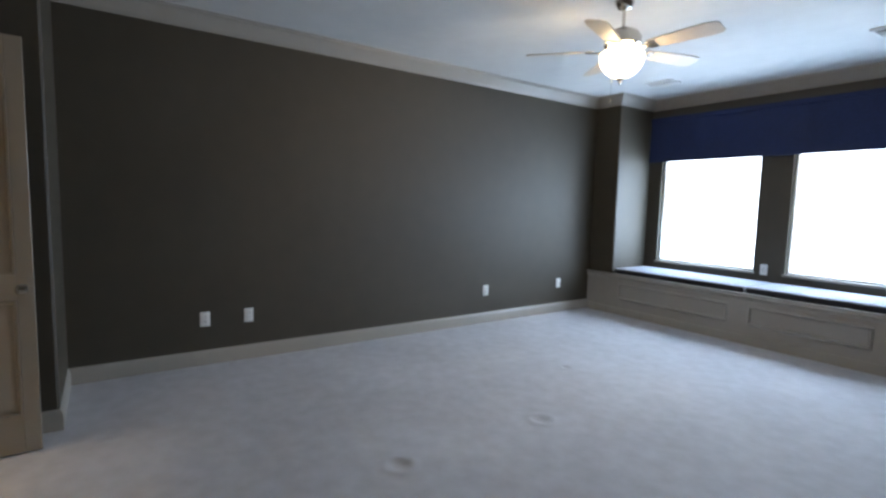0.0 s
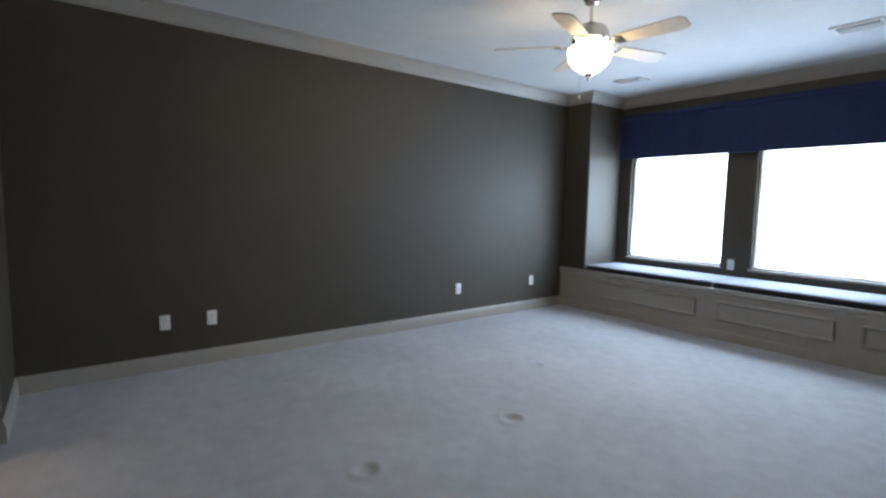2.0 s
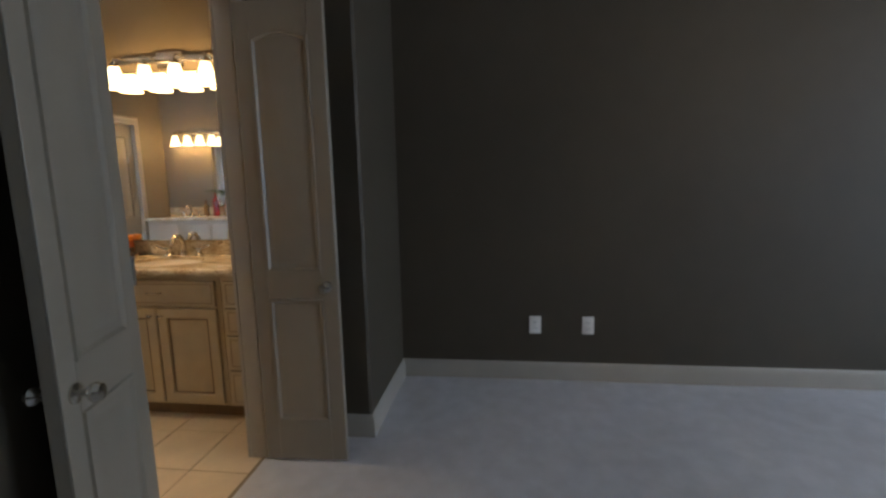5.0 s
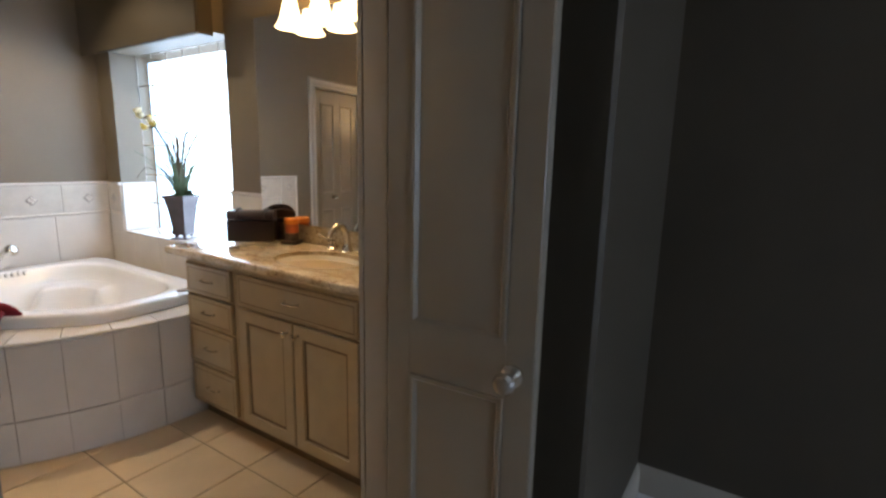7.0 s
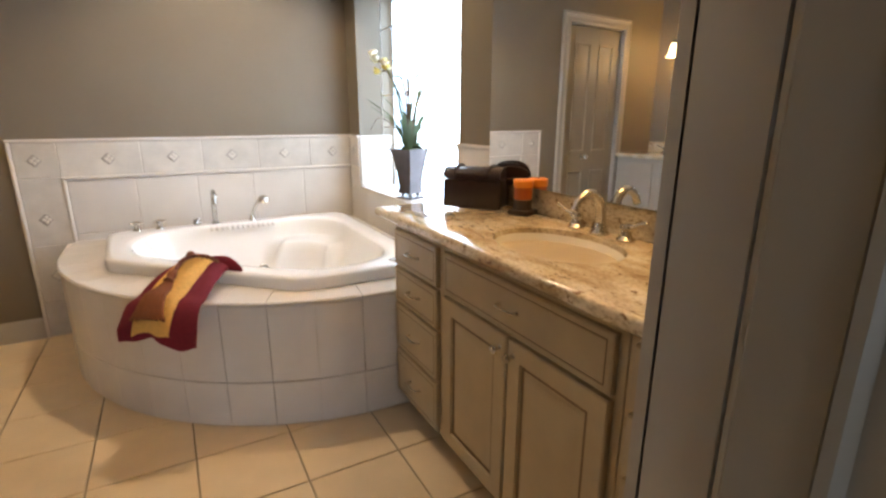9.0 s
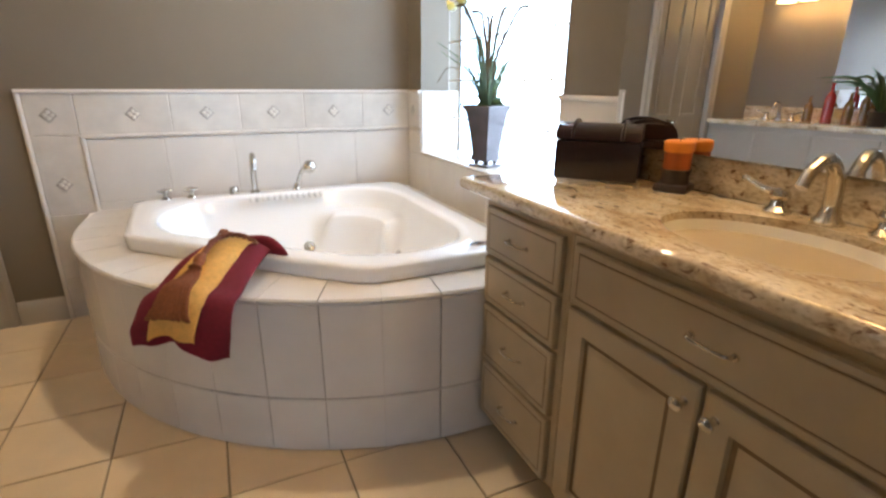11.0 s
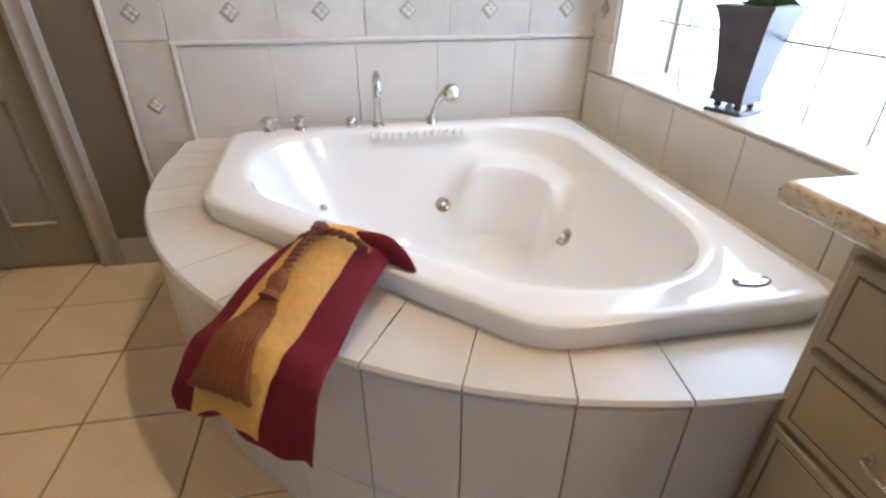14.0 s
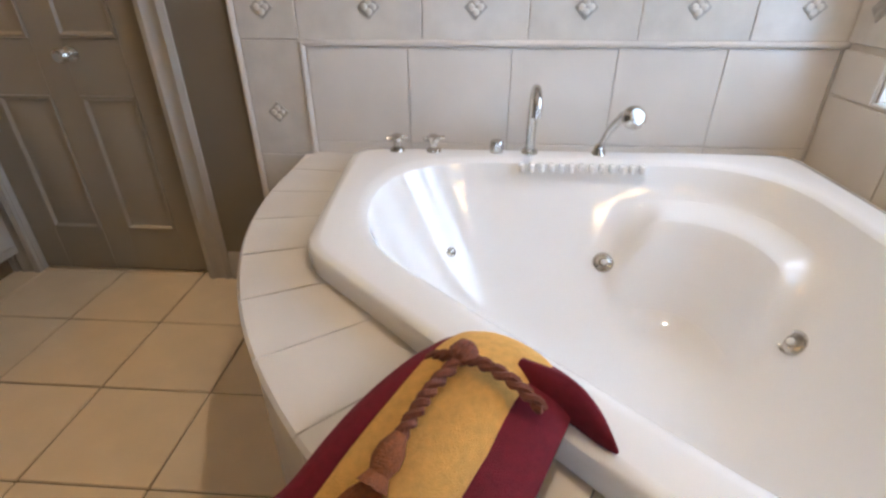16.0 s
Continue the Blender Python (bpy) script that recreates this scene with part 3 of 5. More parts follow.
def vent(x, y):
    v = thing("ceiling_vent", "white louvred air vent in the ceiling", "air vent", "ceiling vents", "", pose(x, y, CEIL))
    w, d = 0.135, 0.09
    part("backing", box((-w, -d, -0.004), (w, d, -0.001)), M_DARKP, v)
    bm = bmesh.new()
    for p, q in (((-w - 0.03, -d - 0.03), (w + 0.03, -d)), ((-w - 0.03, d), (w + 0.03, d + 0.03)), ((-w - 0.03, -d), (-w, d)), ((w, -d), (w + 0.03, d))):
        add_box(bm, (*p, -0.014), (*q, 0), 0.004)
    part("frame", bm, M_WHITEP, v)
    for k in range(9):
        y0 = -d + 0.010 + k * 0.020
        part("slat", box((-w, -0.009, -0.001), (w, 0.009, 0.001), m=pose(0, y0, -0.010, 35 if k < 5 else -35)), M_WHITEP, v)


vent(2.31, -3.93)
vent(0.22, -3.70)


def ceiling_fan(x, y):
    f = thing("ceiling_fan", "brushed nickel ceiling fan with five pale blades and a lit bowl", "ceiling fan", "", "", pose(x, y, CEIL))
    part("canopy", lathe([(0, 0), (0.065, 0), (0.065, -0.02), (0.045, -0.055), (0.014, -0.065), (0, -0.065)], 24), M_NICKEL, f)
    part("downrod", lathe([(0, -0.06), (0.011, -0.06), (0.011, -0.20), (0, -0.20)], 12), M_NICKEL, f)
    part("motor", lathe([(0, -0.19), (0.05, -0.19), (0.10, -0.215), (0.122, -0.25), (0.122, -0.30), (0.10, -0.325), (0.085, -0.335), (0.085, -0.345), (0, -0.345)], 32), M_NICKEL, f, "brushed nickel motor housing")
    part("light_kit", lathe([(0, -0.33), (0.085, -0.33), (0.10, -0.35), (0.105, -0.365), (0, -0.365)], 28), M_NICKEL, f)
    bowl = part("bowl", lathe([(0.136, -0.350), (0.146, -0.362), (0.149, -0.385), (0.137, -0.435), (0.105, -0.480), (0.055, -0.512), (0, -0.522)], 36), M_BOWL, f, "lit frosted glass bowl")
    bowl.visible_shadow = False
    part("finial", lathe([(0, -0.52), (0.026, -0.522), (0.022, -0.535), (0.010, -0.545), (0.012, -0.555), (0, -0.57)], 16), M_NICKEL, f)
    part("pull_chain", tube([(0.06, 0.02, -0.49), (0.06, 0.02, -0.66)], 0.0018, 6), M_NICKEL, f)
    part("chain_knob", lathe([(0, -0.69), (0.006, -0.685), (0.007, -0.67), (0, -0.655)], 10, pose(0.06, 0.02, 0)), M_NICKEL, f)
    right = Vector((-0.766, -0.643, 0))
    ahead = Vector((0.643, -0.766, 0))
    for k in range(5):
        th = radians(-36 + 72 * k)
        d = math.cos(th) * right + math.sin(th) * ahead
        rz = math.degrees(math.atan2(d.y, d.x))
        m = pose(0, 0, -0.335, 0, 0, rz) @ pose(0, 0, 0, -12)
        out = [(0.20, -0.050), (0.30, -0.060), (0.58, -0.074), (0.63, -0.066), (0.655, -0.042), (0.655, 0.042), (0.63, 0.066), (0.58, 0.074), (0.30, 0.060), (0.20, 0.050)]
        bl = part("blade", prism(out, -0.004, 0.004, 0.002), M_BLADE, f, "", m)
        arm = bmesh.new()
        add_box(arm, (0.09, -0.014, -0.014), (0.22, 0.014, -0.004), 0.003)
        add_box(arm, (0.19, -0.045, -0.010), (0.245, 0.045, -0.004), 0.003)
        part("blade_arm", arm, M_NICKEL, bl, "brushed nickel blade arm")
    return f


FAN = (1.19, -1.66)
ceiling_fan(*FAN)
bulb("fan_bulb", (FAN[0], FAN[1], CEIL - 0.43), 26, 0.07, (1.0, 0.74, 0.42))


# ---- bathroom: vanity ----
VF, VB = 2.62, XV - 0.002       # cabinet face and back
VY0, VY1 = YB + 0.01, 3.64      # cabinet ends


def raised_front(w, h, field=True):
    """A drawer or door front of w by h: rounded slab with a fielded centre, facing -x, from its lower corner."""
    bm = bmesh.new()
    steps = [(0.0, 0.0), (0.0, 0.014), (0.004, 0.018)]
    if field:
        steps += [(0.055, 0.018), (0.060, 0.010), (0.070, 0.009), (0.090, 0.016), (0.094, 0.017)]
    else:
        steps += [(0.016, 0.018), (0.018, 0.0165), (0.021, 0.0165), (0.023, 0.018)]
    rows = []
    for i, d in steps:
        rows.append([bm.verts.new((-d, y, z)) for y, z in ((i, i), (w - i, i), (w - i, h - i), (i, h - i))])
    for a, b in zip(rows, rows[1:]):
        for k in range(4):
            bm.faces.new((a[k], a[(k + 1) % 4], b[(k + 1) % 4], b[k]))
    bm.faces.new(rows[-1])
    bm.faces.new(list(reversed(rows[0])))
    return bm


def glaze_lines(w, h, field=True):
    """The brown glaze left in the grooves of a front."""
    bm = bmesh.new()
    loops = [(0.0595, 0.0102, 0.0105, 0.0092)] if field else [(0.0178, 0.0167, 0.0035, 0.0167)]
    for i, d, width, d2 in loops:
        a = [bm.verts.new((-d - 0.0006, y, z)) for y, z in ((i, i), (w - i, i), (w - i, h - i), (i, h - i))]
        j = i + width
        b = [bm.verts.new((-d2 - 0.0006, y, z)) for y, z in ((j, j), (w - j, j), (w - j, h - j), (j, h - j))]
        for k in range(4):
            bm.faces.new((a[k], a[(k + 1) % 4], b[(k + 1) % 4], b[k]))
    return bm


def bow_pull():
    bm = tube(bend([(0, -0.042, 0), (-0.018, -0.038, 0.002), (-0.026, -0.015, 0.004), (-0.026, 0.015, 0.004), (-0.018, 0.038, 0.002), (0, 0.042, 0)], 5), 0.0042, 8)
    for s in (-1, 1):
        add_lathe(bm, [(0, 0), (0.008, 0), (0.007, 0.004), (0, 0.005)], 10, pose(0, s * 0.042, 0, 0, -90, 0))
    return bm


def drawer_front(parent, y0, y1, z0, z1, pull=True):
    f = part("drawer_front", raised_front(y1 - y0, z1 - z0, False), M_CAB, parent, "", pose(VF, y0, z0))
    part("glaze", glaze_lines(y1 - y0, z1 - z0, False), M_GLAZE, f, "brown glaze line")
    if pull:
        part("pull", bow_pull(), M_NICKEL, f, "brushed nickel bow pull", pose(-0.018, (y1 - y0) / 2, (z1 - z0) / 2))


def door_front(parent, y0, y1, z0, z1, knob_y):
    f = part("cabinet_door", raised_front(y1 - y0, z1 - z0), M_CAB, parent, "", pose(VF, y0, z0))
    part("glaze", glaze_lines(y1 - y0, z1 - z0), M_GLAZE, f, "brown glaze line")
    part("knob", lathe([(0, 0), (0.009, 0), (0.006, 0.004), (0.005, 0.014), (0.013, 0.020), (0.014, 0.026), (0.008, 0.031), (0, 0.032)], 16, pose(0, 0, 0, 0, -90, 0)), M_NICKEL, f, "brushed nickel knob", pose(-0.018, knob_y - y0, z1 - z0 - 0.045))


def cabinet_box(name, y0, y1, label):
    c = thing(name, label, "cabinet", "vanity cabinets")
    part("body", box((VF, y0, 0.09), (VB, y1, COUNTER - 0.042), 0.002), M_CAB, c)
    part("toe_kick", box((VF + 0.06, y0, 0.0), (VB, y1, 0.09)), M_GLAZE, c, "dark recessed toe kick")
    return c


Z0, Z1 = 0.105, 0.832
c = cabinet_box("drawer_cabinet", 3.235, VY1, "cream glazed four-drawer vanity cabinet beside the tub")
zs = [Z0, 0.318, 0.525, 0.685]
for a, b in zip(zs, zs[1:] + [Z1 + 0.012]):
    drawer_front(c, 3.26, VY1 - 0.02, a, b - 0.012)
c = cabinet_box("sink_cabinet", 2.445, 3.233, "cream glazed vanity sink cabinet with two doors")
drawer_front(c, 2.47, 3.21, 0.685, Z1)
door_front(c, 2.845, 3.21, Z0, 0.672, 2.872)
door_front(c, 2.47, 2.835, Z0, 0.672, 2.808)
c = cabinet_box("drawer_cabinet", VY0, 2.443, "cream glazed narrow drawer vanity cabinet by the doorway")
for a, b in zip(zs, zs[1:] + [Z1 + 0.012]):
    drawer_front(c, VY0 + 0.02, 2.42, a, b - 0.012)

SINK = (2.815, 2.90, 0.165, 0.225)


def countertop():
    """Granite top with an oval cut-out and a rounded front edge."""
    t = thing("countertop", "polished beige granite countertop with oval sink cut-out", "countertop")
    x0, x1, y0, y1 = VF - 0.055, VB, YB + 0.003, 3.73
    cx, cy, rx, ry = SINK
    n = 48
    bm = bmesh.new()
    inner = [(cx + rx * math.cos(2 * math.pi * k / n), cy + ry * math.sin(2 * math.pi * k / n)) for k in range(n)]
    outer = []
    for px, py in inner:
        dx, dy = (px - cx), (py - cy)
        k = min((x1 - cx) / dx if dx > 1e-9 else (x0 - cx) / dx if dx < -1e-9 else 9e9, (y1 - cy) / dy if dy > 1e-9 else (y0 - cy) / dy if dy < -1e-9 else 9e9)
        outer.append((cx + dx * k, cy + dy * k))
    for q in ((x0, y0), (x1, y0), (x1, y1), (x0, y1)):
        j = min(range(n), key=lambda i: math.hypot(outer[i][0] - q[0], outer[i][1] - q[1]))
        outer[j] = q
    zt, zb = COUNTER, COUNTER - 0.040
    top_o = [bm.verts.new((x, y, zt)) for x, y in outer]
    top_i = [bm.verts.new((x, y, zt)) for x, y in inner]
    bot_o = [bm.verts.new((x, y, zb)) for x, y in outer]
    bot_i = [bm.verts.new((x, y, zb)) for x, y in inner]
    for k in range(n):
        j = (k + 1) % n
        bm.faces.new((top_o[k], top_o[j], top_i[j], top_i[k]))
        bm.faces.new((bot_o[k], bot_i[k], bot_i[j], bot_o[j]))
        bm.faces.new((top_i[k], top_i[j], bot_i[j], bot_i[k]))
        bm.faces.new((bot_o[k], bot_o[j], top_o[j], top_o[k]))
    bmesh.ops.recalc_face_normals(bm, faces=bm.faces)
    edge = [e for e in bm.edges if all(abs(v.co.x - x0) < 1e-6 for v in e.verts) or all(abs(v.co.y - y1) < 1e-6 for v in e.verts)]
    edge = [e for e in edge if abs(e.verts[0].co.z - e.verts[1].co.z) < 1e-6]
    bmesh.ops.bevel(bm, geom=edge, offset=0.014, segments=3, affect="EDGES", profile=0.5)
    part("slab", bm, M_GRAN, t)
    part("backsplash", box((XV - 0.022, YB + 0.003, COUNTER), (XV - 0.001, YJ - 0.002, COUNTER + 0.095), 0.003), M_GRAN, t)


countertop()


def sink():
    cx, cy, rx, ry = SINK
    s = thing("sink", "white porcelain undermount oval sink in the granite", "sink")
    prof = [(0.992, -0.018), (0.985, -0.020), (0.955, -0.06), (0.85, -0.11), (0.6, -0.155), (0.25, -0.168), (0.10, -0.170)]
    bm = bmesh.new()
    add_lathe(bm, [(r * ry, z) for r, z in prof], 40, Matrix.Translation((cx, cy, COUNTER)) @ Matrix.Diagonal((rx / ry, 1, 1, 1)))
    part("basin", bm, M_SINK, s)
    part("drain", lathe([(0, -0.166), (0.020, -0.166), (0.024, -0.170), (0.012, -0.172), (0, -0.172)], 20, pose(cx, cy, COUNTER)), M_NICKEL, s)


sink()


def basin_faucet(x, y, z, flip=1):
    """Widespread faucet: arched spout and two lever handles, spout towards -x for flip = 1."""
    f = thing("faucet", "brushed nickel widespread faucet with two lever handles", "faucet", "vanity faucets", "", pose(x, y, z, 0, 0, 0 if flip > 0 else 180))
    part("spout", tube(bend([(0, 0, 0), (0, 0, 0.05), (-0.012, 0, 0.105), (-0.05, 0, 0.135), (-0.095, 0, 0.118), (-0.118, 0, 0.085)], 6), [0.020] * 4 + [0.017] * 8 + [0.0145] * 10 + [0.0125] * 9, 14), M_NICKEL, f)
    part("spout_base", lathe([(0, 0), (0.031, 0), (0.031, 0.006), (0.022, 0.016), (0.019, 0.03), (0, 0.03)], 24), M_NICKEL, f)
    for s in (-1, 1):
        part("handle_base", lathe([(0, 0), (0.029, 0), (0.029, 0.006), (0.018, 0.016), (0.016, 0.030), (0.022, 0.040), (0.018, 0.052), (0, 0.055)], 20, pose(0, s * 0.105, 0)), M_NICKEL, f)
        part("lever", tube(bend([(0, s * 0.105, 0.046), (-0.01, s * 0.135, 0.050), (-0.014, s * 0.175, 0.066), (-0.014, s * 0.19, 0.070)], 4), [0.010, 0.009, 0.0085, 0.008, 0.0075, 0.007, 0.007, 0.007, 0.0075, 0.008, 0.008, 0.007, 0.005], 10, 0.7), M_NICKEL, f)


basin_faucet(3.02, 2.925, COUNTER)

# the mirror and its light
def wall_mirror(name, a, b, label):
    m = thing(name, label, "mirror")
    part("glass", box(a, b, 0.002), M_MIRROR, m)
    return m


mirror = wall_mirror("wall_mirror", (-0.009, 0.0, COUNTER + 0.098), (-0.003, 1.42, 2.05), "large frameless mirror above the granite backsplash")
mirror.matrix_basis = pose(XV, YB + 0.02, 0, 0, 0, 2.0)
part("backing", box((-0.003, 0.02, COUNTER + 0.12), (0.0, 1.40, 2.03)), M_BLACK, mirror, "dark backing board")


def vanity_light(x, y, z, flip, count, step):
    """A bar with glass bell shades hanging from short arms; it faces -x for flip = 1."""
    v = thing("vanity_light", "bronze vanity light bar with lit glass bell shades", "wall lamp", "vanity lights", "", pose(x, y, z, 0, 0, 0 if flip > 0 else 180))
    w = step * (count - 1) / 2
    part("bar", box((-0.022, -w - 0.07, -0.02), (0.0, w + 0.07, 0.02), 0.008, seg=2), M_NICKEL, v)
    part("back_plate", box((-0.012, -0.09, -0.05), (0.0, 0.09, 0.05), 0.006), M_NICKEL, v)
    for k in range(count):
        yy = -w + k * step
        part("arm", tube(bend([(-0.01, yy, 0), (-0.06, yy, 0.012), (-0.105, yy, 0.0), (-0.11, yy, -0.03)], 5), 0.006, 8), M_NICKEL, v)
        part("socket_cup", lathe([(0, -0.02), (0.022, -0.025), (0.026, -0.055), (0, -0.056)], 16, pose(-0.11, yy, 0)), M_NICKEL, v)
        s = part("shade", lathe([(0.028, -0.052), (0.034, -0.075), (0.045, -0.12), (0.056, -0.155), (0.070, -0.178), (0.066, -0.178), (0.052, -0.155), (0.041, -0.12), (0.030, -0.075)], 24, pose(-0.11, yy, 0)), M_SHADE, v, "lit ribbed glass bell shade")
        s.visible_shadow = False
        bulb("vanity_bulb", (x - flip * 0.11, y + flip * yy, z - 0.13), 4.4, 0.035)


vanity_light(XV, 2.93, 2.13, 1, 4, 0.20)


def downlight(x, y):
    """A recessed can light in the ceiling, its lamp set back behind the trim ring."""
    d = thing("recessed_light", "lit recessed ceiling light with white trim, unseen, inferred from the shadow round the tub", "ceiling light", "", "", pose(x, y, CEIL))
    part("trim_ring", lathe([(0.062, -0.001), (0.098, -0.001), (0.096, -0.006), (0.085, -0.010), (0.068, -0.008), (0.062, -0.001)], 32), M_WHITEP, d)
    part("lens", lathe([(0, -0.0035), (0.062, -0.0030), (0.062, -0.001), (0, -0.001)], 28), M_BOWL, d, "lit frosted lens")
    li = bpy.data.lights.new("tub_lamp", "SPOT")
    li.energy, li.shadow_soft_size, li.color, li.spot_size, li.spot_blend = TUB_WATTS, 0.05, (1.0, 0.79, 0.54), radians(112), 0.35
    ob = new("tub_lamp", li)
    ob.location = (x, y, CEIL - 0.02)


# fixture is unseen, added to cast the shadow round the tub's foot
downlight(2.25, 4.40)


# ---- things on the counter and sill ----
def jewelry_chest(m):
    c = thing("wooden_chest", "dark mahogany box with domed lid on the granite counter", "box", "", "", m)
    w, d, h = 0.240, 0.140, 0.118
    part("body", box((-w / 2, -d / 2, 0.004), (w / 2, d / 2, h), 0.006, seg=2), M_CHEST, c)
    bm = bmesh.new()
    n = 10
    ends = []
    for s in (-1, 1):
        ends.append([bm.verts.new((s * w / 2, -d / 2 * math.cos(math.pi * k / n), h + 0.004 + 0.045 * math.sin(math.pi * k / n) ** 0.7)) for k in range(n + 1)])
    for k in range(n):
        bm.faces.new((ends[0][k], ends[0][k + 1], ends[1][k + 1], ends[1][k]))
    bm.faces.new(ends[0])
    bm.faces.new(list(reversed(ends[1])))
    bm.faces.new((ends[0][0], ends[0][-1], ends[1][-1], ends[1][0]))
    lid = part("lid", bm, M_CHEST, c)
    for s in (-1, 1):
        part("strap", tube([(s * 0.07, -d / 2 * math.cos(math.pi * k / n) * 1.01, h + 0.005 + 0.046 * math.sin(math.pi * k / n) ** 0.7) for k in range(n + 1)], 0.005, 6, 2.0), M_CHEST, lid)


jewelry_chest(pose(2.935, 3.530, COUNTER, 0, 0, -50))


def candle(x, y):
    c = thing("candle_holder", "dark turned wood candle holder on the counter", "candle holder", "", "", pose(x, y, COUNTER))
    bm = box((-0.044, -0.044, 0), (0.044, 0.044, 0.022), 0.008, pose(0, 0, 0, 0, 0, 25), 2)
    add_lathe(bm, [(0, 0.02), (0.038, 0.02), (0.036, 0.030), (0.034, 0.042), (0.037, 0.054), (0.039, 0.060), (0, 0.060)], 24)
    part("base", bm, M_HOLDER, c)
    k = thing("pillar_candle", "orange and rust banded pillar candle", "candle", "", "", pose(x, y, COUNTER + 0.0605))
    part("wax", lathe([(0, 0), (0.034, 0), (0.035, 0.004), (0.035, 0.047), (0, 0.047)], 28), M_CANDLE2, k)
    part("wax_top", lathe([(0, 0.045), (0.036, 0.045), (0.0385, 0.050), (0.0385, 0.070), (0.034, 0.075), (0.026, 0.073), (0, 0.071)], 28), M_CANDLE, k, "bright orange wax top")
    part("wick", tube([(0, 0, 0.070), (0.001, 0, 0.081)], 0.0012, 6), M_DARKP, k)


candle(3.000, 3.300)


def orchid_vase(x, y, z):
    v = thing("vase", "tall square tapered bronze vase on the window sill", "vase", "", "", pose(x, y, z, 0, 0, 20))
    part("foot", box((-0.060, -0.060, 0), (0.060, 0.060, 0.022), 0.005), M_VASE, v)
    q = math.sqrt(2)
    for k in range(4):
        a = radians(90 * k + 45)
        part("ball_foot", lathe([(0, 0.020), (0.010, 0.026), (0.012, 0.034), (0.008, 0.042), (0, 0.044)], 10, pose(0.045 * math.cos(a) * 1.0, 0.045 * math.sin(a), 0)), M_VASE, v)
    part("body", lathe([(0, 0.040), (0.050 * q, 0.042), (0.050 * q, 0.052), (0.047 * q, 0.07), (0.056 * q, 0.16), (0.068 * q, 0.25), (0.078 * q, 0.285), (0.086 * q, 0.295), (0.082 * q, 0.30), (0.066 * q, 0.288), (0, 0.27)], 4, pose(0, 0, 0, 0, 0, 45)), M_VASE, v)
    p = thing("flower_arrangement", "artificial orchid and grass arrangement standing in the vase", "plant", "", "", pose(x, y, z + 0.27))
    rng = random.Random(4)
    for k in range(46):
        a, lean, ln = rng.uniform(0, 6.283), rng.uniform(0.05, 0.60), rng.uniform(0.16, 0.50)
        dx, dy = math.cos(a), math.sin(a)
        pts = bend([(dx * 0.02, dy * 0.02, 0), (dx * (0.02 + lean * ln * 0.3), dy * (0.02 + lean * ln * 0.3), ln * 0.5), (dx * (0.03 + lean * ln), dy * (0.03 + lean * ln), ln * (1 - 0.3 * lean))], 4)
        part("leaf_blade", tube(pts, [0.0065 * (1 - 0.85 * i / (len(pts) - 1)) + 0.0008 for i in range(len(pts))], 5, 0.25), M_LEAF, p)
    for k in range(26):
        a, el, ln = rng.uniform(0, 6.283), rng.uniform(0.1, 1.0), rng.uniform(0.05, 0.10)
        d = Vector((math.cos(a) * math.cos(el), math.sin(a) * math.cos(el), math.sin(el)))
        pts = bend([Vector((0, 0, 0.02)), d * ln * 0.6 + Vector((0, 0, 0.03)), d * ln + Vector((0, 0, 0.01))], 3)
        part("leaf", tube(pts, [0.004, 0.010, 0.014, 0.012, 0.008, 0.004, 0.001], 6, 0.3), M_LEAF, p)
    for a, ln, lean in ((2.1, 0.50, 0.30), (2.5, 0.44, 0.22), (1.2, 0.40, 0.12), (-1.6, 0.41, 0.22), (-1.1, 0.42, 0.30), (-2.0, 0.38, 0.16), (2.9, 0.41, 0.08)):
        dx, dy = math.cos(a), math.sin(a)
        pts = bend([(0, 0, 0), (dx * lean * 0.3 * ln, dy * lean * 0.3 * ln, ln * 0.55), (dx * lean * ln * 1.1, dy * lean * ln * 1.1, ln), (dx * (lean * ln * 1.1 + 0.05), dy * (lean * ln * 1.1 + 0.05), ln + 0.02)], 5)
        part("stem", tube(pts, 0.0065, 7), M_STEM, p)
        if ln > 0.42:
            for j in range(5):
                c = pts[-1] + Vector((rng.uniform(-0.04, 0.04), rng.uniform(-0.04, 0.04), rng.uniform(-0.04, 0.03)))
                bm = bmesh.new()
                for s in range(5):
                    ang = s * 1.2566 + j
                    m = Matrix.Translation(c) @ pose(0, 0, 0, rng.uniform(30, 80), 0, math.degrees(ang)) @ pose(0, 0.018, 0)
                    add_lathe(bm, [(0, -0.002), (0.014, -0.001), (0.017, 0.001), (0.010, 0.003), (0, 0.003)], 8, m, 1.3)
                part("flower", bm, M_PETAL if j % 2 else M_PETALW, p, "pale yellow orchid bloom")
    for pts in ([(0, 0, 0.02), (-0.06, 0.10, 0.16), (-0.10, 0.22, 0.20), (-0.12, 0.31, 0.13)], [(0, 0, 0.01), (-0.06, 0.10, 0.05), (-0.10, 0.17, -0.06), (-0.085, 0.17, -0.20), (-0.075, 0.15, -0.24)], [(0, 0, 0.02), (0.02, -0.12, 0.16), (0.0, -0.19, 0.10), (0.0, -0.22, -0.02)]):
        part("drooping_grass", tube(bend(pts, 7), [0.0028] * 10 + [0.002] * (len(bend(pts, 7)) - 10), 6), M_STEM, p)


orchid_vase(3.080, 4.475, SILL)


# ---- bathroom: tub ----
TC, TR = (2.63, 4.99), 1.355      # centre and radius of the rounded deck
A0, A1 = -89.0, -193.2            # the deck's arc, in degrees


def arc(r, deg):
    return TC[0] + r * math.cos(radians(deg)), TC[1] + r * math.sin(radians(deg))


